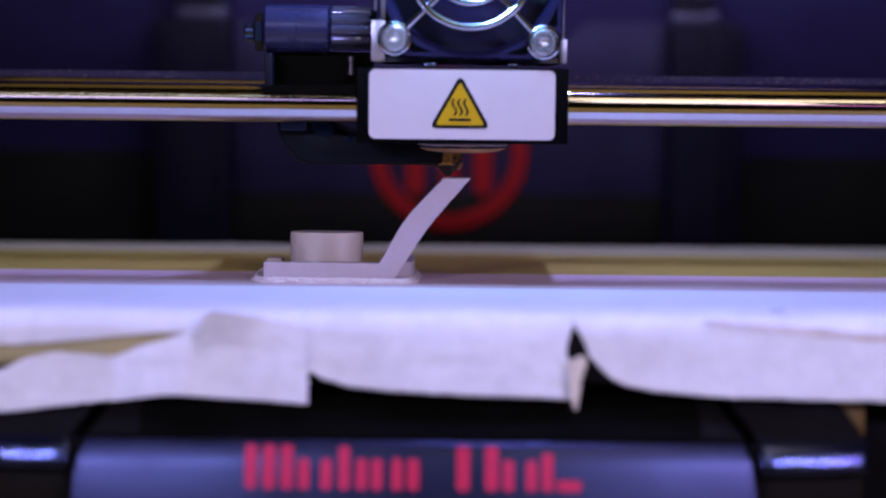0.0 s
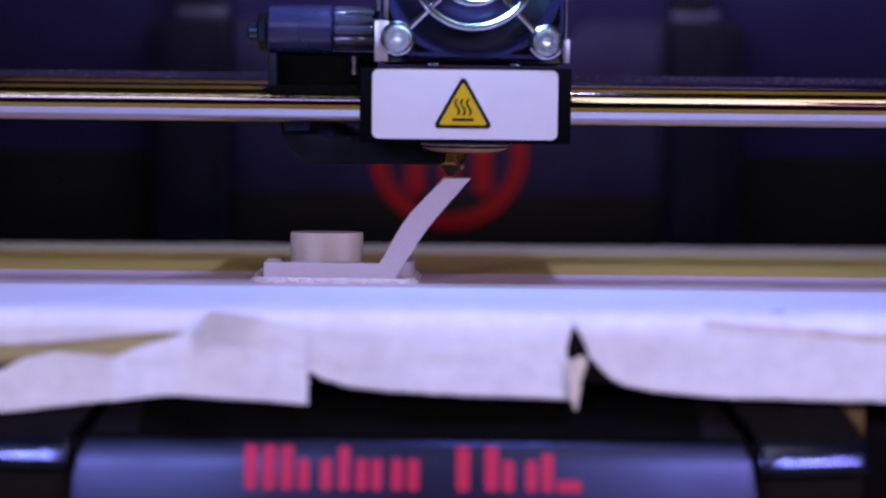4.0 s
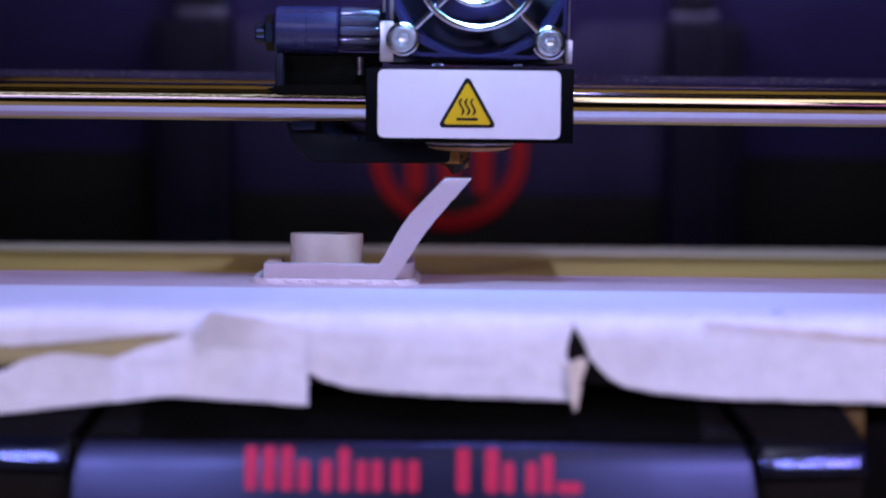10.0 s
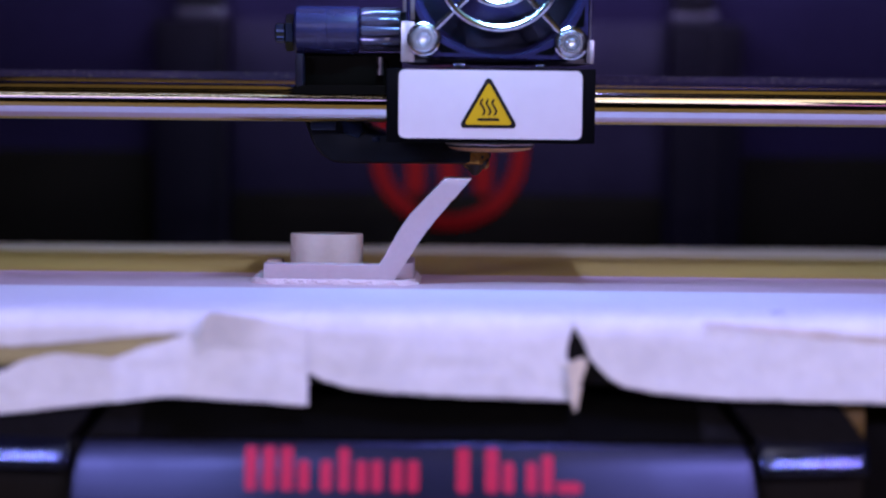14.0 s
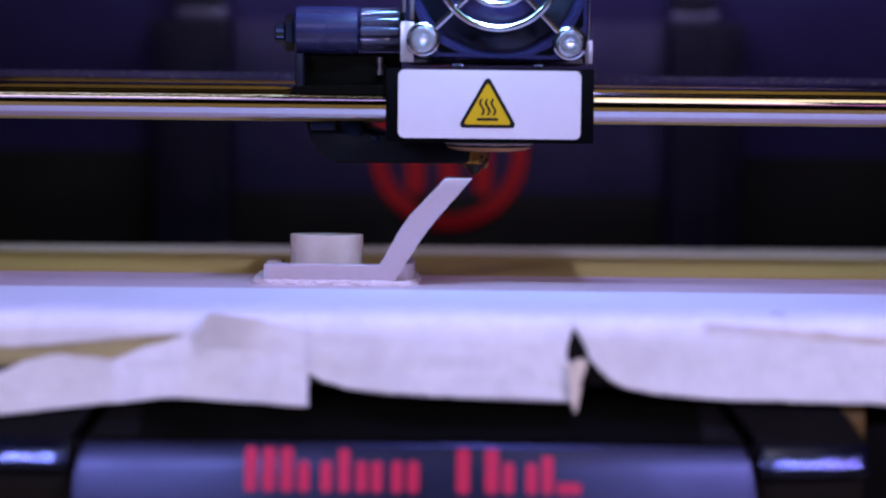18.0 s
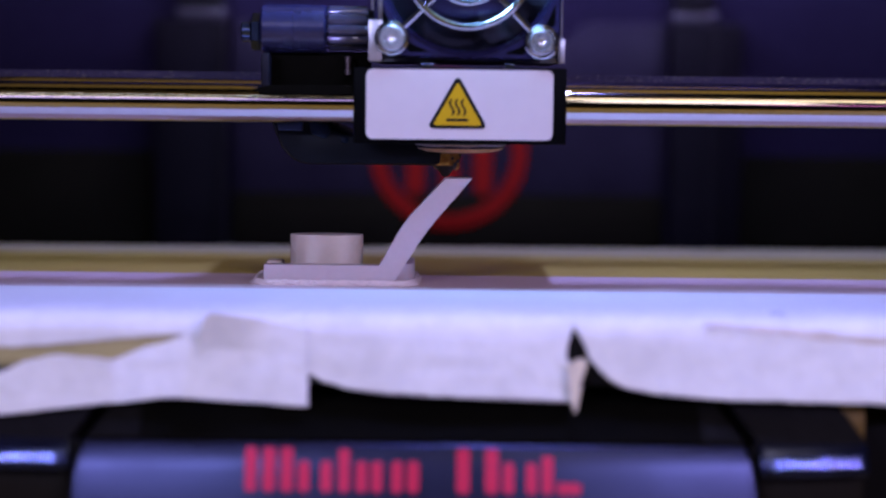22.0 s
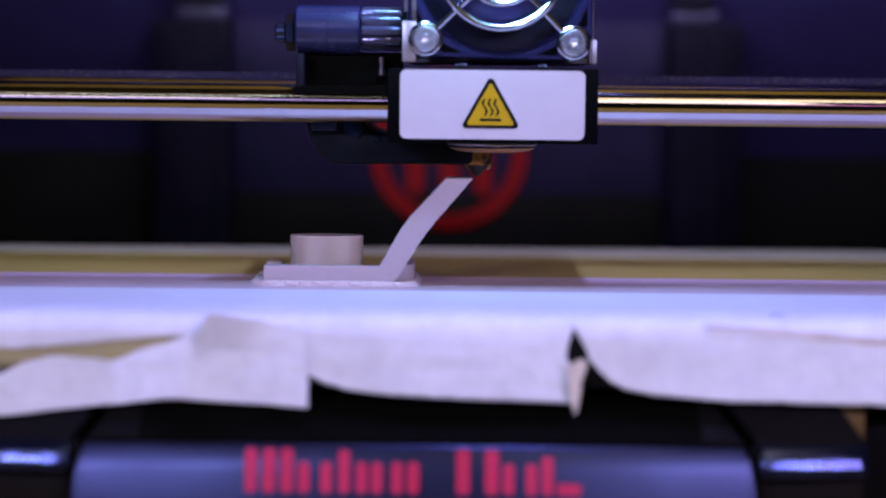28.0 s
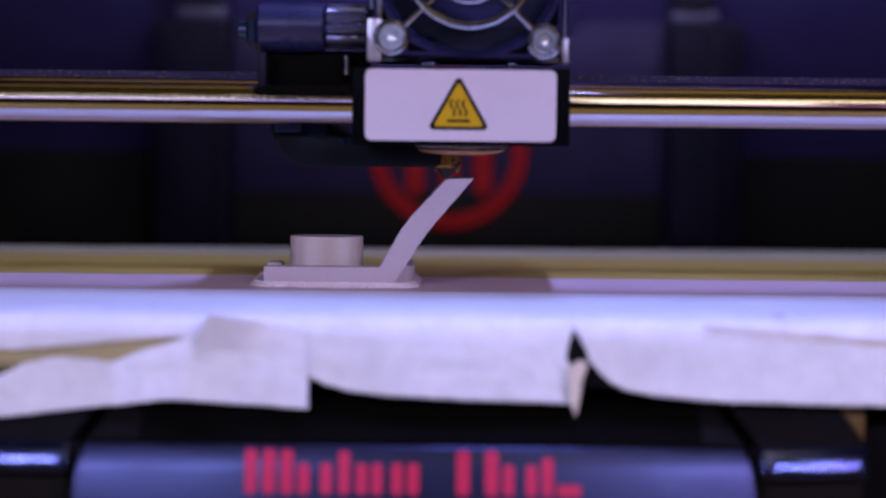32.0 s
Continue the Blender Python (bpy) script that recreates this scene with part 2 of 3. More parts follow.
def rounded(x0, x1, z0, z1, r, n=6):
    out = []
    for cx, cz, a0 in ((x1 - r, z1 - r, 0), (x0 + r, z1 - r, 90), (x0 + r, z0 + r, 180), (x1 - r, z0 + r, 270)):
        for k in range(n + 1):
            a = radians(a0 + 90 * k / n)
            out.append((cx + r * math.cos(a), cz + r * math.sin(a)))
    return out


def tube(points, radius, n=10, closed=False, bm=None):
    """A round wire along a path."""
    b = bmesh.new()
    pts = [Vector(p) for p in points]
    rings = []
    k = len(pts)
    for i, p in enumerate(pts):
        q0 = pts[i - 1] if (i or closed) else p
        q1 = pts[(i + 1) % k] if (i < k - 1 or closed) else p
        d = (q1 - q0).normalized()
        u = d.cross(Vector((0.13, 1, 0.07))).normalized()
        w = d.cross(u)
        rings.append([b.verts.new(p + (u * math.cos(j * math.tau / n) + w * math.sin(j * math.tau / n)) * radius) for j in range(n)])
    for i in range(k if closed else k - 1):
        p, q = rings[i], rings[(i + 1) % k]
        for j in range(n):
            b.faces.new([p[j], p[(j + 1) % n], q[(j + 1) % n], q[j]])
    if not closed:
        b.faces.new(rings[0])
        b.faces.new(rings[-1][::-1])
    return join(bm, b)


def ring(centre, radius, wire, n=64, squash=1.0, bm=None):
    c = Vector(centre)
    return tube([c + Vector((math.cos(a), 0, math.sin(a))) * radius for a in (k * math.tau / n for k in range(n))], wire, 10, True, bm)


def lerp_table(x, table):
    if x <= table[0][0]:
        return table[0][1]
    for (a, p), (b, q) in zip(table, table[1:]):
        if x <= b:
            k = (x - a) / (b - a)
            k = k * k * (3 - 2 * k) * 0.5 + k * 0.5
            return p + (q - p) * k
    return table[-1][1]


# ---- the room and the printer's body ----
b = box(-1500, 1500, -1800, 1700, -1000, -980)
setting("floor", b, "dark", "plain brown floor of a dim room", "floor")
setting("wall_north", box(-1500, 1500, 1700, 1720, -980, 1600), "dark", "plain dark room wall behind the printer", "wall")
setting("wall_south", box(-1500, 1500, -1820, -1800, -980, 1600), "dark", "plain dark room wall", "wall")
setting("wall_east", box(1500, 1520, -1800, 1700, -980, 1600), "dark", "plain dark room wall", "wall")
setting("wall_west", box(-1520, -1500, -1800, 1700, -980, 1600), "dark", "plain dark room wall", "wall")
setting("ceiling", box(-1500, 1500, -1800, 1700, 1600, 1620), "room", "plain warm room ceiling", "ceiling")

WALL = 175
setting("printer_wall_back", box(-170, 170, WALL, WALL + 6, -150, 315), "wall", "dark satin plastic back wall inside the printer", "wall")
setting("printer_wall_side", box(-170, -164, -90, WALL, -150, 315), "wall", "dark satin plastic side wall of the printer", "wall")
setting("printer_wall_side", box(164, 170, -90, WALL, -150, 315), "wall", "dark satin plastic side wall of the printer", "wall")
# Dark sheets paint the fall-off of light low on the outer walls.
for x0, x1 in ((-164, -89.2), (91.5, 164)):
    setting("printer_wall_shade", box(x0, x1, WALL - 1.2, WALL, -150, 22, 0.4), "wallmatt", "dark sheet for the shade low on the back wall", "wall")
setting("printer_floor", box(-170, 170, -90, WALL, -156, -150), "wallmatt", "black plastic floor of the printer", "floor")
setting("printer_top_bar", box(-164, 164, -76, -12, 304, 315, 1), "black", "black plastic front top bar of the printer", "trim")


def build_table():
    t = thing("table", (0, 100, -980), "plain golden table under the printer", "table")
    part("tabletop", box(-900, 900, -1300, 500, -180, -156, 2), "table", t)
    for x in (-860, 860):
        for y in (-1260, 460):
            part("leg", box(x - 25, x + 25, y - 25, y + 25, -980, -180, 3), "table", t)


build_table()


def build_led_strip():
    t = thing("led_strip", (35, -44, 304), "strip of small violet-white lamps under the top bar", "lamp")
    part("strip", box(15, 55, -74, -14, 303, 304), "grey", t)
    for k in range(4):
        x = 20 + k * 10
        for y in (-64, -44, -24):
            part("lamp_chip", box(x - 2, x + 2, y - 2, y + 2, 302, 303, 0.3, 1), "led", t)


build_led_strip()


def build_added_rail():
    # Added rail, out of view; its lamp lends the sticker and fan their cyan.
    t = thing("added_rail", (0, -29, 104), "added thin black rail with a short strip of cyan-white lamps", "lamp")
    part("rail", box(-164, 164, -33, -25.6, 92.5, 104, 1), "black", t)
    part("strip", box(-17, 25, -25.6, -24.8, 92.5, 98.5), "grey", t)
    for k in range(4):
        x = -9 + k * 8.6
        part("lamp_chip", box(x - 2, x + 2, -24.8, -24.0, 93.5, 96.5, 0.3, 1), "led", t)


build_added_rail()


def build_rear_strip():
    # Added above the view: a body for the violet wall fill.
    t = thing("added_wall_strip", (0, 111, 137), "added strip of violet lamps on a bracket before the back wall", "lamp")
    part("arm", box(-6, 6, 112, WALL, 130, 136, 0.8), "black", t)
    part("strip", box(-122, 122, 106, 118, 124, 130, 0.6), "grey", t)
    for x in (-108, -98, -40, -24, -8, 8, 24, 40, 98, 108):
        part("lamp_chip", box(x - 2, x + 2, 118, 118.6, 125, 127, 0.2, 1), "led", t)


build_rear_strip()


def build_back():
    """Raised centre panel, posts and the round red sign on the back wall."""
    t = thing("back_panel", (0, WALL, 9.3), "smooth dark purple-grey panel on the printer's back wall", "panel")
    rim = [(-65.6, 9.3), (68.4, 9.3), (68.4, 62.6), (44, 62.6), (36.5, 56.5), (-36.5, 56.5), (-44, 62.6), (-65.6, 62.6)]
    part("upper_sheet", prism(rim, WALL - 1.5, WALL, "xz", 0.3), "sheet", t)
    # The black lower sheet stands for wall that gets less light.
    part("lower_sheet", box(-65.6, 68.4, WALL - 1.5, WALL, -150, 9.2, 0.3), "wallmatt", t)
    for x0, x1, c0, c1 in ((-89.0, -66.2, -82, -67), (69.0, 91.3, 69.4, 83)):
        p = thing("guide_post", ((x0 + x1) / 2, WALL - 6, -150), "black vertical guide post against the printer's back wall", "post", "guide posts")
        part("post", box(x0, x1, WALL - 9, WALL, -150, 62.3, 1.5), "post", p)
        part("rib", box(c1 - 1.6, c1, WALL - 10.6, WALL - 9.1, -150, 62.3, 0.4), "blackmatt", p)
        part("cap", box(c0, c1, WALL - 7, WALL, 62.5, 66.2, 0.6), "cap", p)
        part("collar", box(c0 + 0.8, c1 - 1.2, WALL - 8, WALL, 66.3, 76, 0.6), "blackmatt", p)
    s = thing("round_sign", (1.5, WALL - 1.5, 23), "red ring sign with three upright bars on the dark back panel", "sign")
    c = Vector((1.5, 0, 22.8))
    b = bmesh.new()
    n = 72
    vs = []
    for k in range(n):
        a = k * math.tau / n
        for r, y in ((19.6, WALL - 1.5), (19.6, WALL - 2.1), (24.4, WALL - 2.1), (24.4, WALL - 1.5)):
            vs.append(b.verts.new((c.x + r * math.cos(a), y, c.z + r * math.sin(a))))
    for k in range(n):
        for j in range(4):
            b.faces.new([vs[4 * k + j], vs[4 * k + (j + 1) % 4], vs[4 * ((k + 1) % n) + (j + 1) % 4], vs[4 * ((k + 1) % n) + j]])
    part("ring", b, "red", s)
    for x, low in ((-8.8, 9.0), (1.6, 9.0), (12, 9.0)):
        part("bar", prism(rounded(x - 2.9, x + 2.9, low, 36, 2.8), WALL - 2.1, WALL - 1.5), "red", s)


build_back()


# ---- gantry: two rods and a toothed belt, which slide to and fro in depth ----
ROD_Z = 39.35


def build_gantry():
    g = thing("rod_gantry", (0, -8, ROD_Z), "two polished steel rods with a toothed belt across the printer", "printer gantry")
    for y, lift in ((-8, 0), (38, 1.6)):
        part("rod", turned((-163.5, y, ROD_Z + lift), (1, 0, -lift / 327), [(0, 0), (0, 3.7), (0.3, 4.12), (326.7, 4.12), (327, 3.7), (327, 0)], 64), "steel", g)
    front = next(c for c in g.children if c.name.startswith("rod"))
    random.seed(12)
    b = bmesh.new()
    for k in range(5600):
        x = -160 + 205 * random.random() ** 1.15 if k < 4200 else 161 - 105 * random.random() ** 1.3
        a = radians(random.gauss(21.5, 1.6))
        c = Vector((x, -8 - 4.13 * math.cos(a), ROD_Z + 4.13 * math.sin(a)))
        r = random.uniform(0.03, 0.08)
        ax = [Vector((1, 0, 0)) * r * 2.2, Vector((0, -math.sin(a), -math.cos(a))) * r, Vector((0, -math.cos(a), math.sin(a))) * r * 0.4]
        vs = [b.verts.new(c + d * q) for d in ax for q in (1, -1)]
        for i, j, m in ((0, 2, 4), (2, 1, 4), (1, 3, 4), (3, 0, 4), (2, 0, 5), (1, 2, 5), (3, 1, 5), (0, 3, 5)):
            b.faces.new([vs[i], vs[j], vs[m]])
    tagged(part("grease", b, "dust", front, "dried cream grease specks", 60), "", "", "", "stuff")
    b = box(-163, 163, 29, 30.2, 44.4, 46.1)
    for k in range(163):
        x = -162 + k * 2
        box(x, x + 1, 28.8, 29, 44.5, 46.0, bm=b)
    belt = part("belt", b, "rubber", g, "black toothed rubber belt")
    b = bmesh.new()
    for k in range(420):
        x, z, r = 162 - 320 * random.random() ** 1.4, random.uniform(44.5, 46.0), random.uniform(0.06, 0.22)
        vs = [b.verts.new((x + r * 1.6 * math.cos(q), 28.8, z + r * math.sin(q))) for q in (0, 1.2, 2.3, 3.4, 4.6)]
        tip = b.verts.new((x, 28.7, z))
        for i in range(5):
            b.faces.new([vs[i], vs[(i + 1) % 5], tip])
    tagged(part("belt_dust", b, "beltdust", belt, "pale dust specks"), "", "", "", "stuff")
    return g


gantry = build_gantry()


# ---- the extruder head ----
def build_extruder():
    e = thing("extruder", (1.5, 3, 23.5), "black extruder head with cooling fan and warning label on rods", "extruder")
    # carriage behind the front rod
    out = [(-39.5, 50), (-39.5, 40), (-37.7, 35.4), (-37.3, 34.2), (-36.5, 32.0), (-35.3, 29.4), (-33.5, 27.4), (-31.6, 26.2), (-29.2, 25.8), (0, 25.8), (0.3, 32.2), (-15, 32.5), (-20.5, 32.6), (-24.4, 34.2), (-24.6, 48.5), (-25, 50)]
    part("carriage", prism(out, 0, 34, "xz", 1.2), "carriage", e)
    # Blue blocks stand for the soft teal highlights on the carriage.
    part("blue_highlight", box(-36.2, -30.6, -0.5, 1, 33.2, 35.6, 0.3), "bluedark", e, "dark blue block for a highlight on the carriage")
    part("blue_highlight", prism([(-29.4, 35.4), (-24.8, 34.6), (-24.4, 33.0), (-25.6, 31.4), (-28.8, 32.6)], -0.5, 1, "xz", 0.3), "bluedim", e, "dark blue block for a highlight on the carriage")
    part("blue_highlight", box(-22.4, -20.6, -0.5, 1, 30.6, 32.0, 0.5), "bluedim", e, "dark blue block for a highlight on the carriage")
    part("housing", prism([(-39.3, 50), (-39.3, 42.5), (-18.7, 41.8), (-18.7, 48.4), (-21, 50)], -2.6, 0.2, "xz", 0.9), "ledge", e)
    lip = prism([(-40.6, 42.3), (-38.6, 41.3), (-18.7, 41.2), (-18.7, 43.4), (-37.3, 43.2)], -13.2, -12.4)
    part("rod_cover", box(-37.2, -18.7, -12.6, -2.5, 42.6, 43.3, bm=lip), "ledge", e, "matt black cover over the rod")
    part("bearing_block", box(-18.6, 26, -12.5, 34, 31.8, 47, 0.6), "black", e)
    part("motor", box(-15.5, 26, 4, 36, 48.2, 90, 1.5), "blackmatt", e)
    part("heatsink", box(-15.8, 26.3, -1.5, 4, 48.4, 90.5, 0.4), "alu", e)
    for k in range(7):
        x = -14.5 + k * 6.6
        part("heatsink_fin", box(x, x + 1.2, -2.8, -1.5, 48.6, 90, 0.2, 1), "alu", e)
    # idler sleeve, collar and bolt at the side
    ax = (1, 0, 0)
    part("sleeve", turned((-39.6, -2, 55.4), ax, [(0, 0), (0, 4.9), (0.5, 5.4), (7.0, 5.4), (7.1, 5.28), (7.25, 5.28), (7.35, 5.4), (13.9, 5.4), (14.3, 5.0), (14.3, 0)]), "grey", e, "dark grey ribbed plastic sleeve")
    part("collar", fluted((-25.0, -2, 55.8), ax, 4.9, 0.8, 10, 8.8), "lens", e, "shiny dark fluted collar")
    part("collar_seat", turned((-16.4, -2, 55.8), ax, [(0, 0), (0, 3.9), (1.4, 3.9), (1.4, 0)], 32), "blackmatt", e)
    # This violet-grey strip paints the light on the carriage's side face.
    part("lit_side_strip", box(-39.2, -37.4, -8, 4, 42.4, 50.2, 0.5), "sidelit", e, "violet-lit side face of the carriage")
    nut = turned((-41.9, -2, 54.8), ax, [(0, 0), (0, 3.6), (0.4, 4.1), (1.9, 4.1), (2.3, 3.6), (2.3, 0)], 6)
    bmesh.ops.rotate(nut, cent=(0, -2, 54.8), matrix=Matrix.Rotation(radians(-15), 3, "X"), verts=nut.verts)
    part("lock_nut", nut, "zincdark", e, "blackened hexagon lock nut")
    part("bolt", turned((-44, -2, 54.8), ax, [(0, 0), (0, 1.9), (0.3, 2.3), (2.1, 2.3), (2.1, 1.6), (4, 1.6), (4, 0)], 24), "zincdark", e)
    part("lever", box(-38.5, -16, -1, 12, 46, 50.6, 0.8), "ledge", e)
    part("standoff", turned((-20.6, -3, 45.6), (0, 0, 1), [(0, 0), (0, 0.8), (1.2, 0.8), (1.3, 0.6), (2.6, 0.6), (2.7, 0.8), (4.0, 0.8), (4.0, 0)], 16), "standoff", e, "small steel standoff")
    # fan
    cx, cz, y = 5.43, 69.2, -13.0
    fan_tilt = Matrix.Translation((cx, 0, cz)) @ Matrix.Rotation(radians(1.0), 4, "Y") @ Matrix.Translation((-cx, 0, -cz))

    def tilted(bm):
        bmesh.ops.transform(bm, matrix=fan_tilt, verts=bm.verts)
        return bm

    outer = rounded(cx - 20, cx + 20, cz - 20, cz + 20, 3, 5)
    b = bmesh.new()
    n = 72
    rows = []
    for k in range(n):
        a = k * math.tau / n
        dx, dz = math.cos(a), math.sin(a)
        s = min(20 / max(abs(dx), 1e-6), 20 / max(abs(dz), 1e-6))
        s = min(s, 25.9)
        rows.append([b.verts.new((cx + dx * r, yy, cz + dz * r)) for r, yy in ((s, y + 0.6), (s - 0.5, y), (19.5, y), (18.3, y + 1.8), (18.2, y + 9.8), (s, y + 9.8))])
    for k in range(n):
        p, q = rows[k], rows[(k + 1) % n]
        for j in range(6):
            b.faces.new([p[j], p[(j + 1) % 6], q[(j + 1) % 6], q[j]])
    part("fan_frame", tilted(b), "fanblack", e, "glossy blue-black square fan frame")
    part("fan_back", box(cx - 19.5, cx + 19.5, y + 9.9, y + 10.0, cz - 19.5, cz + 19.5), "blade", e)
    hub = part("fan_hub", tilted(turned((cx, y + 1, cz), (0, 1, 0), [(0, 0), (0, 10.2), (0.5, 11.3), (1.4, 11.9), (7, 11.9), (7, 0)])), "hub", e)
    for k in range(7):
        a = k * math.tau / 7
        bl = bmesh.new()
        vs = []
        for r in (11.6, 13.6, 15.7, 17.8):
            for o, d in ((-0.36, 1.4), (0.0, 4.0), (0.36, 7.0)):
                aa = a + o + (r - 12) * 0.02
                for th in (0, 0.7):
                    vs.append(bl.verts.new((cx + r * math.cos(aa), y + d + th, cz + r * math.sin(aa))))
        g = lambda i, j, s: vs[i * 6 + j * 2 + s]
        for i in range(3):
            for j in range(2):
                for s in (0, 1):
                    bl.faces.new([g(i, j, s), g(i + 1, j, s), g(i + 1, j + 1, s), g(i, j + 1, s)])
        for i in range(3):
            for j in (0, 2):
                bl.faces.new([g(i, j, 0), g(i + 1, j, 0), g(i + 1, j, 1), g(i, j, 1)])
        for j in range(2):
            for i in (0, 3):
                bl.faces.new([g(i, j, 0), g(i, j + 1, 0), g(i, j + 1, 1), g(i, j, 1)])
        part("fan_blade", tilted(bl), "blade", hub)
    guard = part("fan_guard", tilted(ring((cx, y - 0.9, cz), 13.2, 0.85)), "chrome", e, "bright steel wire fan guard")
    part("guard_ring", tilted(ring((cx, y - 0.9, cz), 8.0, 0.8)), "chrome", guard)
    part("guard_ring", tilted(ring((cx, y - 0.9, cz), 3.2, 0.7, 40)), "chrome", guard)
    for sx in (-1, 1):
        for sz in (-1, 1):
            px, pz = cx + sx * 16, cz + sz * 16
            for w in (-1, 1):
                if w > 0:
                    q = [(px - sx * 3.6, pz + sz * 0.7), (px - sx * 5.2, pz + sz * 1.5), (px - sx * 8.0, pz + sz * 2.7), (px - sx * 3.9, pz + sz * 2.8), (px - sx * 3.4, pz + sz * 2.3)]
                else:
                    q = [(px + sx * 0.7, pz - sz * 3.6), (px + sx * 1.5, pz - sz * 5.2), (px + sx * 2.7, pz - sz * 8.0), (px + sx * 2.8, pz - sz * 3.9), (px + sx * 2.3, pz - sz * 3.4)]
                # Slightly raised black shapes paint the shade inside the frame's corner cut-outs.
                part("corner_pocket", tilted(prism(q, y - 0.06, y + 0.2)), "pocket", e)
            part("guard_strut", tilted(tube([(px - sx * 2.4, y - 0.5, pz - sz * 2.4), (cx + sx * 10.4, y - 0.6, cz + sz * 10.4), (cx + sx * 7.5, y - 0.4, cz + sz * 7.5), (cx + sx * 2.2, y - 0.4, cz + sz * 2.2)], 0.75)), "chrome", guard)
            part("guard_eyelet", tilted(ring((px, y - 0.6, pz), 3.1, 0.68, 32)), "chrome", guard)
            sc = part("screw", tilted(turned((px, y - 0.1, pz), (0, -1, 0), [(-3, 0), (-3, 1.4), (0, 1.4), (0, 2.75), (1.7, 2.75), (2.1, 2.4), (2.1, 1.75), (1.5, 1.5), (1.0, 1.0), (0.75, 0.5), (0.7, 0)], 30)), "zinc", e, "steel socket-head screw")
            part("socket", tilted(turned((px, y - 0.1, pz), (0, -1, 0), [(0.7, 1.2), (1.9, 1.25), (1.9, 1.5), (0.7, 1.5)], 6)), "zinc", sc)
    part("bracket", box(-15.8, -12.9, -13.5, -12.9, 48.5, 57.3, 0.2), "bracket", e, "bright aluminium bracket")
    part("bracket", box(-13.8, -12.9, -13.5, -12.9, 57.6, 68, 0.15), "alu", e, "bright aluminium bracket")
    part("bracket", box(25.2, 26.1, -13.5, -12.9, 48.5, 53.6, 0.2), "bracket", e, "bright aluminium bracket")
    # warning label on its black plate
    plate = part("label_plate", prism([(-18.9, 47.2), (26.6, 47.4), (26.6, 31.1), (-18.9, 31.0)], -14, -11.5, "xz", 0.35), "black", e, "black plate under the fan")
    # Two small metal blocks stand for the glints under the fan.
    for x, w in ((-3.2, 1.3), (14.4, 1.0)):
        part("glint_block", box(x - w, x + w, -13.6, -11.6, 47.4, 48.3, 0.3), "zincdark", plate)
    part("sticker", prism(rounded(-16.2, 23.7, 32.0, 47.0 - 0.1, 1.4), -14.1, -14.0), "white", plate, "white rounded sticker")
    part("triangle_border", prism(tri_outline(3.35, 38.2, 7.75, 0.8), -14.16, -14.1), "ink", plate)
    part("warning_triangle", prism(tri_outline(3.35, 38.15, 6.2, 0.4), -14.22, -14.16), "yellow", plate, "yellow warning triangle")
    for dx in (-1.25, 0, 1.25):
        line = [(3.35 + dx + 0.42 * math.sin(k / 12 * math.tau), 0, 37.1 + k / 12 * 3.6) for k in range(13)]
        left = [(p[0] - 0.25, p[2]) for p in line]
        right = [(p[0] + 0.25, p[2]) for p in line][::-1]
        part("heat_wave", prism(left + right, -14.27, -14.22), "ink", plate)
    part("hot_surface_bar", box(1.0, 5.7, -14.27, -14.22, 35.9, 36.5), "ink", plate)
    # hot end
    part("heater_block", box(-4, 14, -7, 12, 30.85, 32.5, 0.5), "blackmatt", e)
    part("flange", turned((4.1, 2, 28.75), (0, 0, 1), [(0, 0), (0, 6.0), (0.25, 7.8), (0.65, 9.2), (1.0, 9.75), (1.0, 0)], 48), "orange_metal", e, "orange heat-stained flange bowl")
    part("flange_band", turned((4.1, 2, 29.75), (0, 0, 1), [(0, 0), (0, 9.75), (0.55, 9.85), (0.55, 0)], 48), "rubber", e, "dark band round the flange")
    lip = turned((4.1, 2, 30.3), (0, 0, 1), [(0, 0), (0, 10.1), (0.25, 10.1), (0.5, 9.9), (0.5, 0)], 48)
    for v in lip.verts:
        v.co.z += 0.07 * math.sin(v.co.x * 0.9) + 0.05 * math.sin(v.co.x * 2.3)
    # Scratched rim whose pale colour also holds the highlight along the flange.
    part("flange_rim", lip, "copper", e, "scratched metal rim, pale with its highlight")
    nz = part("nozzle", turned((0.9, 3, 25.7), (0, 0, 1), [(0, 0), (0, 2.8), (0.3, 3.2), (2.8, 3.2), (2.8, 0)], 6), "brass", e, "burnt brass nozzle")
    part("nozzle_tip", turned((0.9, 3, 23.3), (0, 0, 1), [(0, 0), (0, 0.6), (1.4, 1.7), (2.4, 2.6), (2.4, 0)], 20), "char", nz, "soot-black nozzle tip")
    random.seed(4)
    b = bmesh.new()
    drip = bmesh.new()
    for k in range(34):
        a = random.random() * math.tau
        r, z = 1.9 + random.random() * 0.7, 25.2 + random.random() * 2.8
        t = bmesh.new()
        bmesh.ops.create_icosphere(t, subdivisions=1, radius=0.45 + random.random() * 0.6)
        for v in t.verts:
            v.co = Vector((1.1 + r * math.cos(a), 3 + r * math.sin(a), z)) + v.co * (0.8 + 0.4 * random.random())
        join(drip if k % 3 == 0 else b, t)
    part("crust", b, "char", nz, "charred plastic crust")
    part("drip", drip, "amber", nz, "burnt amber plastic drips")
    hub_at = Matrix.Translation((Vector((cx, y, cz)) - ORIGIN[e.name]) * 0.001)
    return e, hub, hub_at


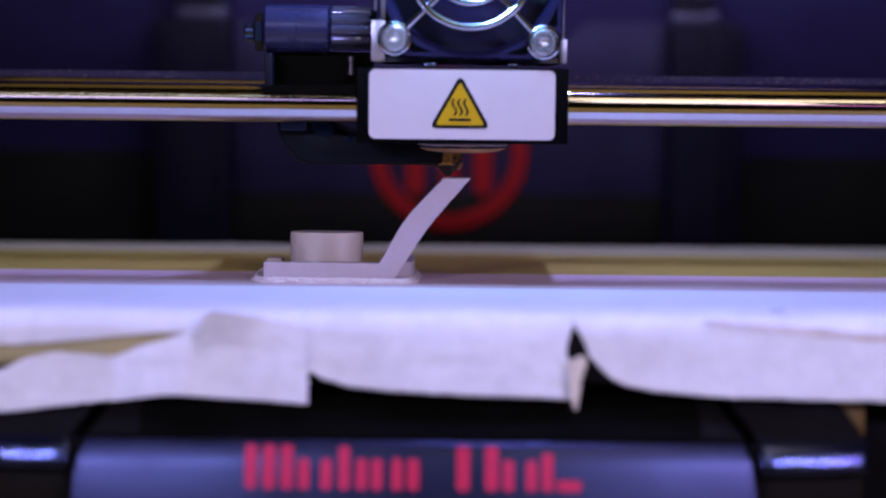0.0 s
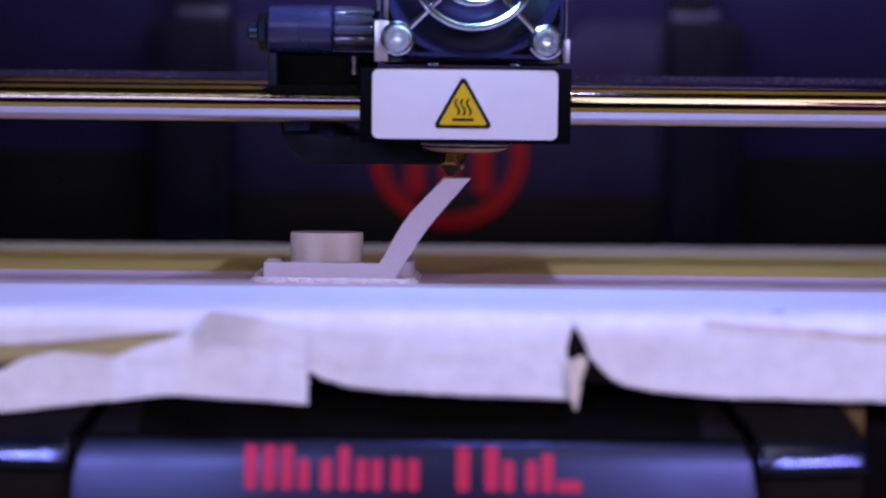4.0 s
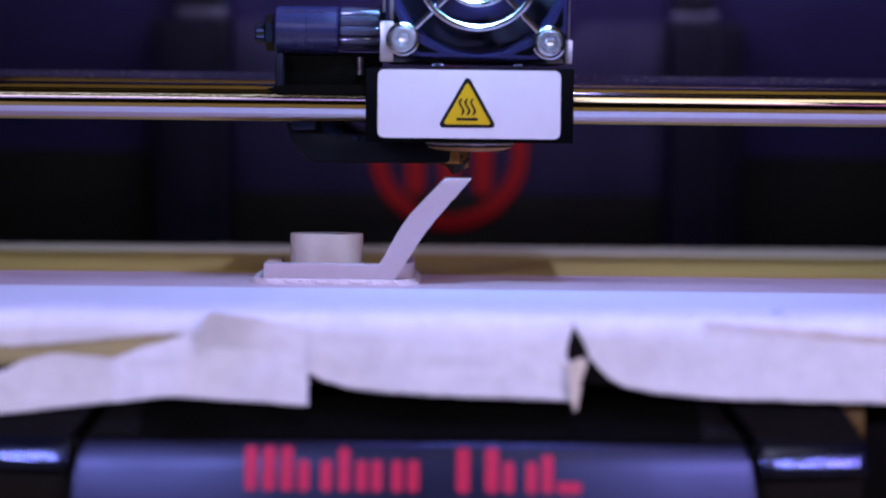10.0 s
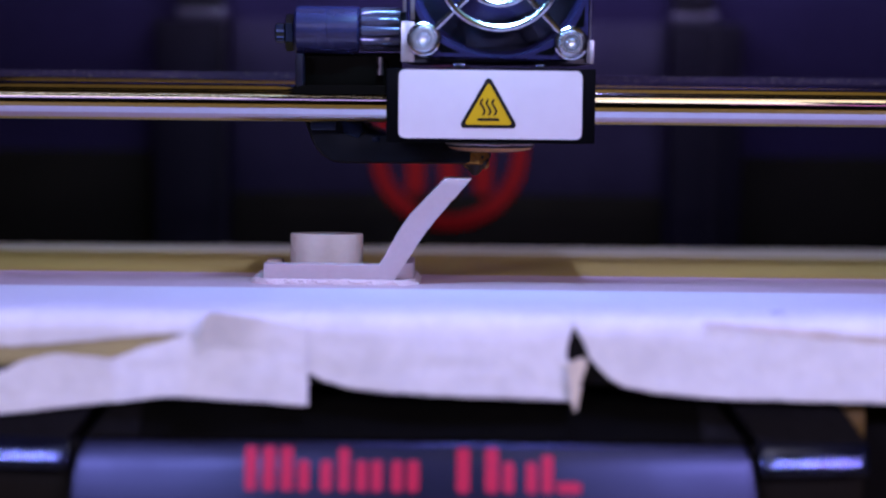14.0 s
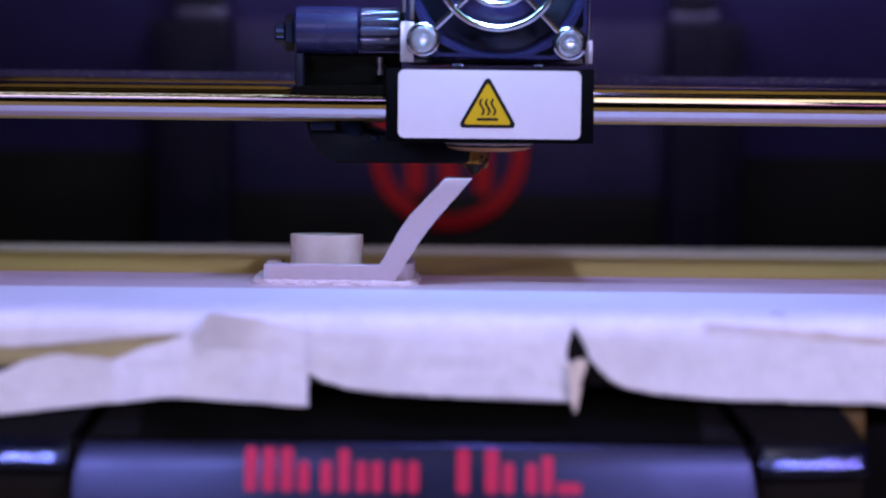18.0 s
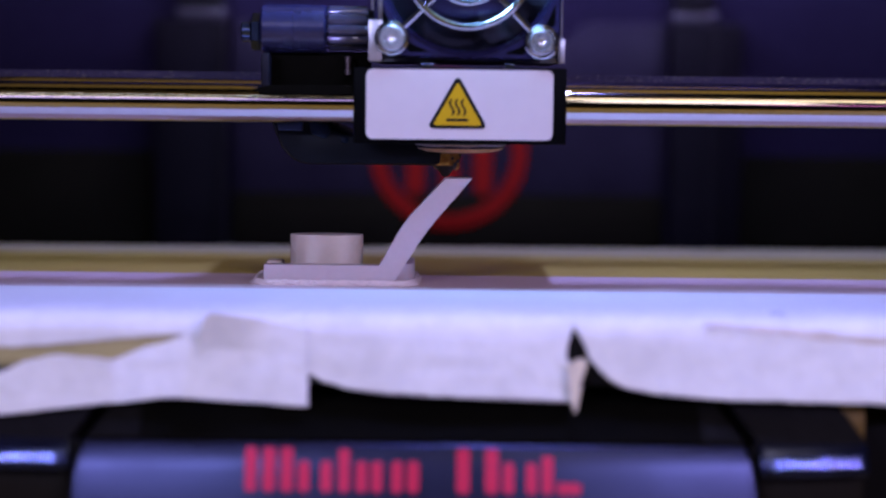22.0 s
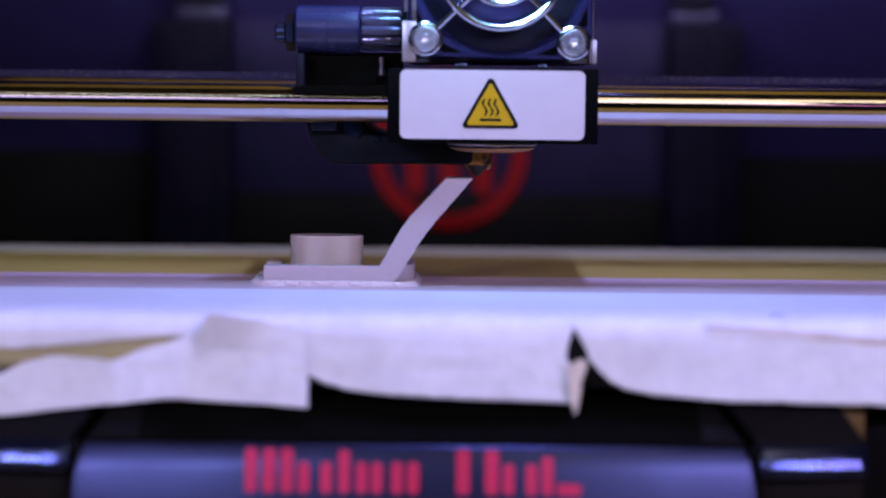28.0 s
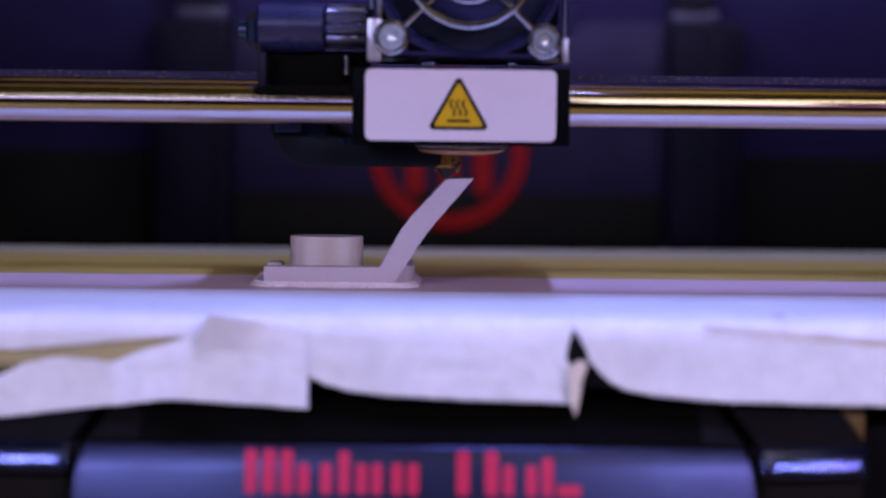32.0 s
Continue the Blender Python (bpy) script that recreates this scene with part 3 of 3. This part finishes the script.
def tri_outline(x, z, r, soft, n=5):
    out = []
    for k in range(3):
        a = math.pi / 2 - k * math.tau / 3
        c = Vector((math.cos(a), math.sin(a))) * (r - 2 * soft)
        for j in range(n + 1):
            t = a + radians(60 - 120 * j / n)
            out.append((x + c.x * 0.98 + soft * math.cos(t), z + c.y + soft * math.sin(t)))
    return out


extruder, fan_hub, FAN_AT = build_extruder()


# ---- the build platform, which sinks layer by layer ----
def lean(z):
    """How far the curved front panel comes forward at a height."""
    d = z + 23
    return 0.29 * d + 0.0042 * d * d


def build_platform():
    p = thing("build_platform", (0, 20, -40), "black build platform holding a cream plate, with red lettering", "build platform")
    plate = box(-140, 140, -59.8, 100, -11.6, 0, 3.0, 4)
    for v in plate.verts:
        if v.co.y > 50:
            v.co.y += -5 + v.co.x * 0.04
    part("plate", plate, "acrylic", p, "cream acrylic build plate")
    part("tray", box(-138, 138, -52, 86, -14.9, -11.6, 0.6), "blackmatt", p)
    prof = [(-40, -15.0), (-52, -16), (-60, -17.5), (-65.8, -23.0), (-65.8, -44), (-40, -44)]
    ledge = prism(prof, -68.5, 58.8, "yz", 0.4)
    for v in ledge.verts:
        k = max(0.0, min(1.0, (-17 - v.co.z) / 7))
        v.co.x += (1 if v.co.x < 0 else -1) * (1 - k) * 5.5
    part("ledge", ledge, "ledge", p, "matt black sloping ledge")
    # Greyer end pieces paint the sheen on the ledge's lit ends.
    for x0, x1 in ((-68.2, -57.5), (49.5, 58.5)):
        end = prism([(-54, -16.0), (-60.2, -17.2), (-66.0, -22.8), (-65.8, -23.4), (-54, -23.4)], x0, x1, "yz", 0.3)
        for v in end.verts:
            k = max(0.0, min(1.0, (-17 - v.co.z) / 7))
            if abs(v.co.x - (x0 if x0 < 0 else x1)) < 3:
                v.co.x += (1 if x0 < 0 else -1) * (1 - k) * 5.5
        part("ledge_end", end, "ledgelit", p, "grey end of the ledge with its sheen painted in")
    face = prism([(-67.6, -23.7), (57.6, -23.7), (59.2, -28), (61, -44), (-71, -44), (-69.2, -28)], -67.0, -65.7, "xz", 0.5)
    bmesh.ops.bisect_plane(face, geom=face.verts[:] + face.edges[:] + face.faces[:], plane_co=(0, 0, -28.5), plane_no=(0, 0, 1))
    bmesh.ops.bisect_plane(face, geom=face.verts[:] + face.edges[:] + face.faces[:], plane_co=(0, 0, -33), plane_no=(0, 0, 1))
    bmesh.ops.bisect_plane(face, geom=face.verts[:] + face.edges[:] + face.faces[:], plane_co=(0, 0, -38), plane_no=(0, 0, 1))
    for v in face.verts:
        v.co.y += lean(v.co.z)
    part("front_panel", face, "panel", p, "satin dark front panel")
    for x0, x1, side in ((-100, -71.0, -1), (60.8, 82, 1)):
        shapes = (("corner_grip", [(-40, -15.2), (-58, -15.4), (-63.4, -22.4), (-64.6, -23.6), (-64.6, -29.6), (-40, -29.6)], "griptop", "matt black corner grip"),
                  ("grip_edge", [(-63.3, -22.5), (-64.8, -23.9), (-65.7, -25.4), (-66.35, -27.2), (-66.8, -28.8), (-66.7, -29.5), (-64.7, -29.5)], "grip_edge", "shiny rounded edge tinted with its blue reflection"),
                  ("grip_base", [(-62, -29.7), (-62, -44), (-40, -44), (-40, -29.7)], "soil", ""))
        for name, pr, m, text in shapes:
            b = prism(pr, x0 + (0.0 if name == "grip_edge" else 0.15), x1, "yz", 0.25)
            inner = x0 if side > 0 else x1
            for k in range(1, 8):
                bmesh.ops.bisect_plane(b, geom=b.verts[:] + b.edges[:] + b.faces[:], plane_co=(inner + side * k * 2.8, 0, 0), plane_no=(1, 0, 0))
            for v in b.verts:
                if v.co.y < -61:
                    d = abs(v.co.x - inner)
                    v.co.y += 0.05 * d + 0.0042 * d * d
                k = max(0.0, min(1.0, (v.co.z + 23.6) / 8))
                v.co.x -= side * k * 6
            part(name, b, m, p, text)
        part("grip_gap", box(x0 + (-1.6 if side > 0 else 29.2), x0 + (0.2 if side > 0 else 31), -64, -45, -44, -24, 0.3), "blackmatt", p)
    part("side_arm", box(74.5, 82.5, -57, -46, -24, -15.6, 0.6), "brown", p, "brown side arm under the plate")
    # Added black block that keeps the gap between two tape strips dark.
    part("gap_block", prism([(-57, -13), (-60.4, -13), (-60.4, -4.2), (-59.6, -2.4), (-58.4, -1.3), (-57, -1.0)], 22.4, 32.5, "yz"), "blackmatt", p, "added black block behind the gap in the tape")
    part("cross_beam", box(-130, 130, -48, 90, -40, -14, 2), "blackmatt", p)
    brand_bars(p)
    return p


def brand_bars(p):
    """A brand mark kept as plain upright bars in its red: left and right edge and top of each."""
    for x0, x1, top in ((-37.0, -34.8, -24.3), (-33.6, -31.3, -24.3), (-30.2, -27.9, -24.3), (-26.9, -24.8, -26.8), (-22.7, -20.6, -26.8),
                        (-19.3, -17.2, -24.5), (-16.0, -13.9, -26.8), (-13.1, -11.0, -26.8), (-9.3, -7.2, -26.7), (-6.3, -4.1, -26.7),
                        (3.0, 5.5, -24.3), (8.4, 10.9, -24.3), (11.8, 13.9, -26.8), (16.1, 18.2, -26.8), (19.1, 21.3, -25.5), (22.0, 26.6, -30.4)):
        bar = prism(rounded(x0, x1, -32.5, top, 0.7, 3), -67.15, -66.4)
        for v in bar.verts:
            v.co.y += lean(v.co.z)
        part("mark_bar", bar, "redpanel", p)


platform = build_platform()


def tape_sheet(name, label, x0, x1, back, drop, lift, material, left=None, right=None, lean=None, fold=None, seed=1, height=0.0, start=None, nx=120):
    """A strip that lies on the plate and hangs over its front edge. drop and lift: tables over x of the
    hanging end's height and of how far it stands off."""
    noise.seed_set(seed)
    verts, faces = [], []
    nv = 44
    for i in range(nx + 1):
        x = x0 + (x1 - x0) * i / nx
        end = lerp_table(x, drop)
        off = lerp_table(x, lift)
        rag = 0.16 * noise.noise((x * 0.35, seed, 0)) + 0.12 * noise.noise((x * 1.7, seed, 2))
        top = lerp_table(x, start) if start else None
        for j in range(nv + 1):
            v = j / nv
            r = 4.0
            if top is None:
                flat = back - (-56.6)
                arc = 6.28
                hang = -(end + rag) - r
                total = flat + arc + max(0.2, hang)
                # more rows in the bend and the hanging part
                s = flat * (v / 0.25) if v < 0.25 else flat + (arc + max(0.2, hang)) * ((v - 0.25) / 0.75)
                if s < flat:
                    y, z = back - s, 0.0
                elif s < flat + arc:
                    a = (s - flat) / arc * math.pi / 2
                    y, z = -56.6 - r * math.sin(a), -r + r * math.cos(a)
                else:
                    d = s - flat - arc
                    y, z = -56.6 - r, -r - d
            else:
                z = top + (end + rag - top) * v
                y = -60.9 - off * v
                if lean:
                    y -= lerp_table(x, lean) * max(0.0, 1 - v / 0.42)
                if fold:
                    y -= lerp_table(x, fold) * (1 - v)
            if top is None and z < -1.2:
                k = (-1.2 - z) / 14
                y -= off * k * min(1.0, k * 4)
            w = 0.35 * noise.noise((x * 0.08, z * 0.2, seed)) + 0.10 * noise.noise((x * 0.4, z * 0.5, seed + 5))
            if z < -1 or top is not None:
                y -= abs(w) * min(1, -z / 6) + 0.1
            xx = x
            if left:
                xx += lerp_table(-z, left) * max(0.0, 1 - (x - x0) / 12)
            if right:
                xx += lerp_table(-z, right) * max(0.0, 1 - (x1 - x) / 12)
            verts.append((xx * 0.001, y * 0.001, (z + height + 0.1) * 0.001))
    for i in range(nx):
        for j in range(nv):
            a = i * (nv + 1) + j
            faces.append((a, a + 1, a + nv + 2, a + nv + 1))
    me = bpy.data.meshes.new(name)
    me.from_pydata(verts, [], faces)
    me.materials.append(M[material])
    me.shade_smooth()
    ob = tagged(new(name, me), label, "tape", "tape strips on the plate")
    so = ob.modifiers.new("thick", "SOLIDIFY")
    so.thickness, so.offset = 0.00016, 0
    return ob


def flat_tape(label, y0, y1, material, height, seed):
    noise.seed_set(seed)
    b = bmesh.new()
    n = 140
    lo, hi = [], []
    for i in range(n + 1):
        x = -139 + 278 * i / n
        j0, j1 = (0.25 * noise.noise((x * 0.05, seed, k)) for k in (1, 7))
        lo.append((x, y0 + j0))
        hi.append((x, y1 + j1 + (-5 + x * 0.04 if y1 > 90 else 0)))
    return tagged(part("tape_strip", prism(lo + hi[::-1], height, height + 0.14, "xy"), material, None, label), "", "tape", "tape strips on the plate")


tapes = [
    tape_sheet("tape_strip", "white masking tape wrapped short over the plate's front edge", -139, -25.2, -45, [(-139, -9), (-84.6, -6.9), (-46.8, -3.9), (-38, -3.4), (-25, -4.5)], [(-139, 0), (-25, 0)], "tape", seed=3),
    tape_sheet("tape_strip", "torn white masking tape hanging at the plate's front edge", -139, -25.5, -6, [(-139, -23), (-84.7, -19.5), (-63, -17.1), (-52, -15.9), (-36, -16.7), (-25.5, -17.4)], [(-139, 2.6), (-60, 2.0), (-25, 2.2)], "tape", seed=8, start=[(-139, -14), (-84.7, -11.5), (-79, -9), (-73.8, -7.9), (-67, -8.3), (-63, -8.8), (-56, -6.2), (-45.8, -3.3), (-45.2, 0.3), (-43.6, 0.9), (-37, 0.0), (-31, -1.5), (-25.5, -2.6)], lean=[(-48, 0.0), (-45.2, 4.0), (-41, 4.0), (-36.5, 2.0), (-32.5, 0.3), (-27, 0.0)], fold=[(-139, 2.0), (-63.4, 2.0), (-61.8, 0.4), (-58, 0.0)]),
    tape_sheet("tape_strip", "white masking tape hanging loosely over the plate's front edge", -26.5, 25.6, -45, [(-26.5, -10.5), (-25, -11.6), (-22, -13.1), (-16, -14.4), (-9.4, -14.9), (10, -15.6), (24.6, -16.0)], [(-26, 1.0), (0, 2.6), (24, 2.0)], "tape", seed=12, height=0.05, right=[(0.8, -0.4), (7.3, -1.8), (9.5, -0.8), (17, 0.0)]),
    tape_sheet("tape_strip", "white masking tape hanging loosely over the plate's front edge", 25.0, 139, -45, [(25.0, -8.0), (28, -10.4), (31, -12.2), (34.5, -13.4), (42, -14.5), (54, -15.3), (85, -15.8), (139, -16.1)], [(26, 1.0), (60, 2.6), (139, 2.2)], "tape", seed=17, left=[(0.8, 0), (6.9, 2.9), (8.5, 3.4), (17, 3.6)]),
    flat_tape("white masking tape strip across the front of the plate", -45.2, -14.5, "tape_flat", 0.03, 20),
    # Bands of pinkish, then tan, then cream base colour towards the back.
    flat_tape("pinkish strip across the plate", -14.6, 17, "tape_pink", 0.02, 21),
    flat_tape("tan strip across the plate", 17.2, 69, "tape_tan", 0.02, 22),
    flat_tape("white masking tape strip along the plate's back edge", 69.2, 99.5, "tape_cream", 0.02, 23),
]


def curled_tip():
    noise.seed_set(5)
    out = [(24.0, -8.6), (25.6, -7.7), (27.2, -7.2), (27.7, -8.5), (26.8, -11.0), (26.3, -14.5), (25.6, -17.9), (24.8, -16.0), (24.2, -12.0)]
    b = prism(out, -64.6, -64.4)
    for v in b.verts:
        v.co.y += 0.8 * math.sin((v.co.x - 24) * 0.8) + (v.co.z + 9) * 0.12
    return tagged(part("tape_curl", b, "tape_tip", None, "curled cream tip of torn tape at the plate edge"), "", "tape")


tapes.append(curled_tip())


def tape_seam():
    """The thin brownish seam line that shows on the bend."""
    noise.seed_set(41)
    verts, faces = [], []
    n = 90
    for i in range(n + 1):
        x = 50 + 85 * i / n
        mid = 0.93 + 0.62 * min(1, (x - 50) / 34) + 0.06 * noise.noise((x * 0.12, 3, 0))
        wide = 0.04 + 0.15 * min(1, (x - 47) / 10) * (0.7 + 0.6 * noise.noise((x * 0.2, 9, 0)))
        for a in (mid - wide, mid + wide):
            r = 4.85
            verts.append((x * 0.001, (-56.6 - r * math.sin(a)) * 0.001, (-3.9 + r * math.cos(a)) * 0.001))
    for i in range(n):
        faces.append((2 * i, 2 * i + 1, 2 * i + 3, 2 * i + 2))
    me = bpy.data.meshes.new("tape_seam")
    me.from_pydata(verts, [], faces)
    me.materials.append(M["tape_brown"])
    ob = tagged(new("tape_seam", me), "thin brownish seam line on the tape", "tape")
    so = ob.modifiers.new("thick", "SOLIDIFY")
    so.thickness, so.offset = 0.0001, 0
    return ob


tapes.append(tape_seam())


def tape_flake():
    """A small raised pale fleck that stands for a glint on the bend of the tape."""
    b = bmesh.new()
    bmesh.ops.create_icosphere(b, subdivisions=2, radius=1.0)
    for v in b.verts:
        v.co = Vector((65.5 + v.co.x * 1.6, -52.5 + v.co.y * 1.4, 0.25 + v.co.z * 0.28 + 0.1 * noise.noise(v.co * 2)))
    return tagged(part("glint_fleck", b, "glue", None, "small shiny raised fleck for a glint on the tape"), "", "glue")


tapes.append(tape_flake())


# ---- the printed piece ----
def stepped(line, rise=0.3):
    """A slanting edge as the small uneven steps of printed layers."""
    out = []
    for (xa, za), (xb, zb) in zip(line, line[1:]):
        n = max(1, int(abs(zb - za) / rise))
        for k in range(n):
            f0, f1 = k / n, (k + 1) / n
            j = random.uniform(-0.10, 0.10)
            out.append((xa + (xb - xa) * (f0 + 0.25 / n) + j, za + (zb - za) * f0 + (zb - za) * 0.02 / n))
            out.append((xa + (xb - xa) * (f1 - 0.25 / n) + j, za + (zb - za) * (f1 - 0.02 / n)))
    return [line[0]] + out[1:-1] + [line[-1]]


def build_print():
    o = thing("printed_part", (-25, 3, 0.1), "half-printed white plastic part with a slanting arm on a raft", "printed part")
    random.seed(9)
    # wavy raft in three layers, each with its outline bead
    for k, (z0, z1, grow) in enumerate(((0.12, 0.5, 1.0), (0.5, 0.85, 0.5), (0.85, 1.15, 0.1))):
        out = []
        path = rounded(-41.2 - grow, -6.2 + grow, -7.2 - grow * 0.6, 17 + grow, 4.5, 8)
        for (xa, ya), (xb, yb) in zip(path, path[1:] + path[:1]):
            m = max(1, int(math.hypot(xb - xa, yb - ya) / 0.7))
            for j in range(m):
                f = j / m
                w = 0.35 * math.sin((xa + (xb - xa) * f) * (0.9 + 0.35 * k) + k * 2)
                out.append((xa + (xb - xa) * f + random.uniform(-0.24, 0.24), ya + (yb - ya) * f + w * 0.5 + random.uniform(-0.3, 0.3)))
        layer = part("raft_layer", prism(out, z0, z1, "xy", 0), "raft", o, "", 60)
        part("raft_bead", tube([(x, y, (z0 + z1) / 2 + random.uniform(-0.12, 0.12)) for x, y in out], 0.24 + 0.04 * k, 8, True), "raft", layer)
    part("front_slab", prism([(-39.2, 1.15)] + stepped([(-10.6, 1.15), (-4.4, 10.9), (-2.6, 13.4), (0.4, 17.0), (4.94, 22.3)]) + stepped([(-0.9, 22.3), (-4.1, 19.0), (-7.2, 15.6), (-9.6, 12.2), (-13.9, 4.5)]) + [(-39.2, 4.5)], -6.5, -2.5, "xz", 0), "plastic", o)
    part("side_foot", box(-40.4, -36.4, 11, 16.5, 1.15, 3.9, 0.9), "stud", o)
    b = prism(rounded(-14, -6.4, -4.0, 15, 3.6, 6), 1.15, 4.6, "xy", 0.12)
    part("end_foot", b, "plastic", o)
    b = turned((-26.1, 8, 1.15), (0, 0, 1), [(0, 0), (0, 8.15), (9.15, 8.15), (9.3, 8.0), (9.3, 0)], 56)
    for v in b.verts:
        v.co.y = 5 + (v.co.y - 8) * 0.5
    part("stud", b, "stud", o, "short rounded white stud")
    arm = part("arm", prism(stepped([(-13.65, 4.7), (-7.72, 14.7), (-0.9, 22.3)]) + stepped([(4.94, 22.3), (-3.02, 12.89), (-10.5, 1.2)]) + [(-13.65, 1.2)], -2.5, 1.5, "xz", 0), "plastic", o, "slanting flat white arm")
    tip = part("arm_tip", prism([(-3.4, 19.55), (2.5, 19.55), (5.78, 23.2), (-0.05, 23.2)], -6.48, 1.48, "xz", 0.06), "plastic", o, "freshly printed end of the arm")
    return o, tip


printed, arm_tip = build_print()


# ---- what moves ----
# seconds, shift to the side and in depth (mm) of the extruder; its rods share the shift in depth
HEAD = [
    (0, -0.01, 1.55), (0.3, 0.61, 3.63), (0.5, -0.67, 9.57), (0.8, 0.81, 10.27), (1, 5.14, 13.29), (1.3, 5.82, 4.94),
    (1.5, 5.81, 4.37), (1.8, 5.56, -6.57), (2, 5.59, -7.54), (2.3, 0.22, -11.5), (2.5, 2.61, -10.23), (2.8, 3.36, -1.53),
    (3, 2.68, 5.97), (3.3, 1.84, 12.98), (3.5, -0.06, -5.42), (4, 0.64, 2.68), (4.5, 2.3, 6.7), (5, 3.02, -3.18),
    (5.5, -0.95, -5.36), (5.8, -0.42, -2.8), (6, 0.65, -0.46), (6.3, 0.61, 3.63), (6.5, -0.63, 6.76), (6.8, -0.31, 11.62),
    (7, 4.22, 13.32), (7.3, 5.97, 6.26), (7.5, 5.85, 3.18), (7.8, 5.68, -6.57), (8, 5.44, -7.17), (8.3, 0.22, -11.5),
    (8.5, 2.58, -9.8), (8.8, 1.2, -9.04), (9, 2.04, -2.83), (9.3, 1.78, -1.53), (9.5, 4.76, 6.26), (9.8, 0.9, 7.59),
    (10, 1.63, 9.12), (10.3, -0.49, -11.49), (10.5, 1, -2.5), (10.8, 1.35, 3.63), (11, 0.09, 10.44), (11.3, 5.69, 10.27),
    (11.5, 5.62, 1.1), (11.8, 0.46, -11.5), (12, -0.88, -9.59), (12.3, -0.56, -4.06), (12.5, 0.87, -0.76), (12.8, 0.59, 1.04),
    (13, -0.39, 4.47), (13.3, -0.45, 10.27), (13.5, 1.31, 12.58), (13.8, 6.35, 11.62), (14, 6.22, 7.49), (14.3, 6.1, 1.04),
    (14.5, 5.91, -2.5), (15, 1.21, -5.65), (15.5, 0.23, -1.47), (16, 1.96, -5.07), (16.5, 3.09, 9.69), (16.8, 0.7, -0.25),
    (17, -0.12, -8.52), (17.3, 1.41, -1.53), (17.5, 1.43, 2.63), (17.8, 0.9, 7.59), (18, 6.07, 9.21), (18.3, 5.56, -6.57),
    (18.5, 0.82, -8.8), (18.8, -0.58, -7.81), (19, -0.07, -3.23), (19.3, 0.06, -2.8), (19.5, 1, 2.98), (19.8, -0.08, 8.93),
    (20, 0.08, 12.55), (20.3, 5.81, 10.27), (20.5, 6.45, 9.18), (20.8, 6.25, 2.33), (21, 6.12, -1.3), (21.3, 5.89, -7.81),
    (21.5, 2.38, -9.12), (21.8, -0.68, -4.06), (22, -0.55, -0.43), (22.3, 5.13, -4.06), (22.5, 1.4, -3.01), (22.8, 5.09, -11.49),
    (23, 2.79, -8.15), (23.3, 2.81, 2.33), (23.5, 3.78, 7.97), (23.8, 1.72, 12.98), (24, 0.33, -5.69), (24.3, 0.16, -5.32),
    (24.5, 1.46, -0.04), (24.8, 0.41, 7.59), (25, 2.67, 11.28), (25.3, 6.01, 2.33), (25.5, 5.88, -5), (26, 0.57, 0.5),
    (26.5, 0.45, 8.73), (27, 3.9, 10.53), (27.5, 4.11, 10.6), (27.8, 6.72, 6.26), (28, 6.58, 4.09), (28.3, 6.44, -0.25),
    (28.5, 6.3, -5.51), (28.8, 3.9, -11.5), (29, -0.07, -10.78), (29.3, 2.48, -11.49), (29.5, 3.32, -1.5), (29.8, 2.17, 8.93),
    (30, 1.6, 9.08), (30.3, 0.01, -11.18), (30.5, 0.92, -4.72), (30.8, 1.62, 2.98), (31, 0.71, 9.72), (31.3, 6.35, 7.92),
    (31.5, 6.11, -1.85), (31.8, -0.17, -11.5), (32, -0.4, -9.85),
]
# seconds and depth (mm) by which the platform has sunk: a step for each layer
SINK = [(0, 0), (3.2, 0), (3.5, 0.04), (9.7, 0.06), (10.0, 0.32), (16.5, 0.36), (16.9, 0.48), (23.6, 0.5), (23.9, 0.68), (29.7, 0.7), (30.1, 0.9), (32, 0.9)]


def motions():
    e, g = extruder.location.copy(), gantry.location.copy()
    walk(extruder, [(t, Matrix.Translation(e + Vector((x, y, 0)) * 0.001)) for t, x, y in HEAD])
    walk(gantry, [(t, Matrix.Translation(g + Vector((0, y, 0)) * 0.001)) for t, x, y in HEAD])
    # the fan spins without a stop
    walk(fan_hub, [(k / FPS, FAN_AT @ pose(0, 0, 0, 0, 77.0 * k, 0) @ FAN_AT.inverted()) for k in range(32 * FPS + 1)])
    for ob in (platform, printed, *tapes):
        at = ob.location.copy()
        walk(ob, [(t, Matrix.Translation(at - Vector((0, 0, d)) * 0.001)) for t, d in SINK])
    # the arm's end stays at the nozzle's height while the rest sinks: the arm grows
    walk(arm_tip, [(t, Matrix.Translation(Vector((0.75 * d, 0, d)) * 0.001)) for t, d in SINK])


motions()
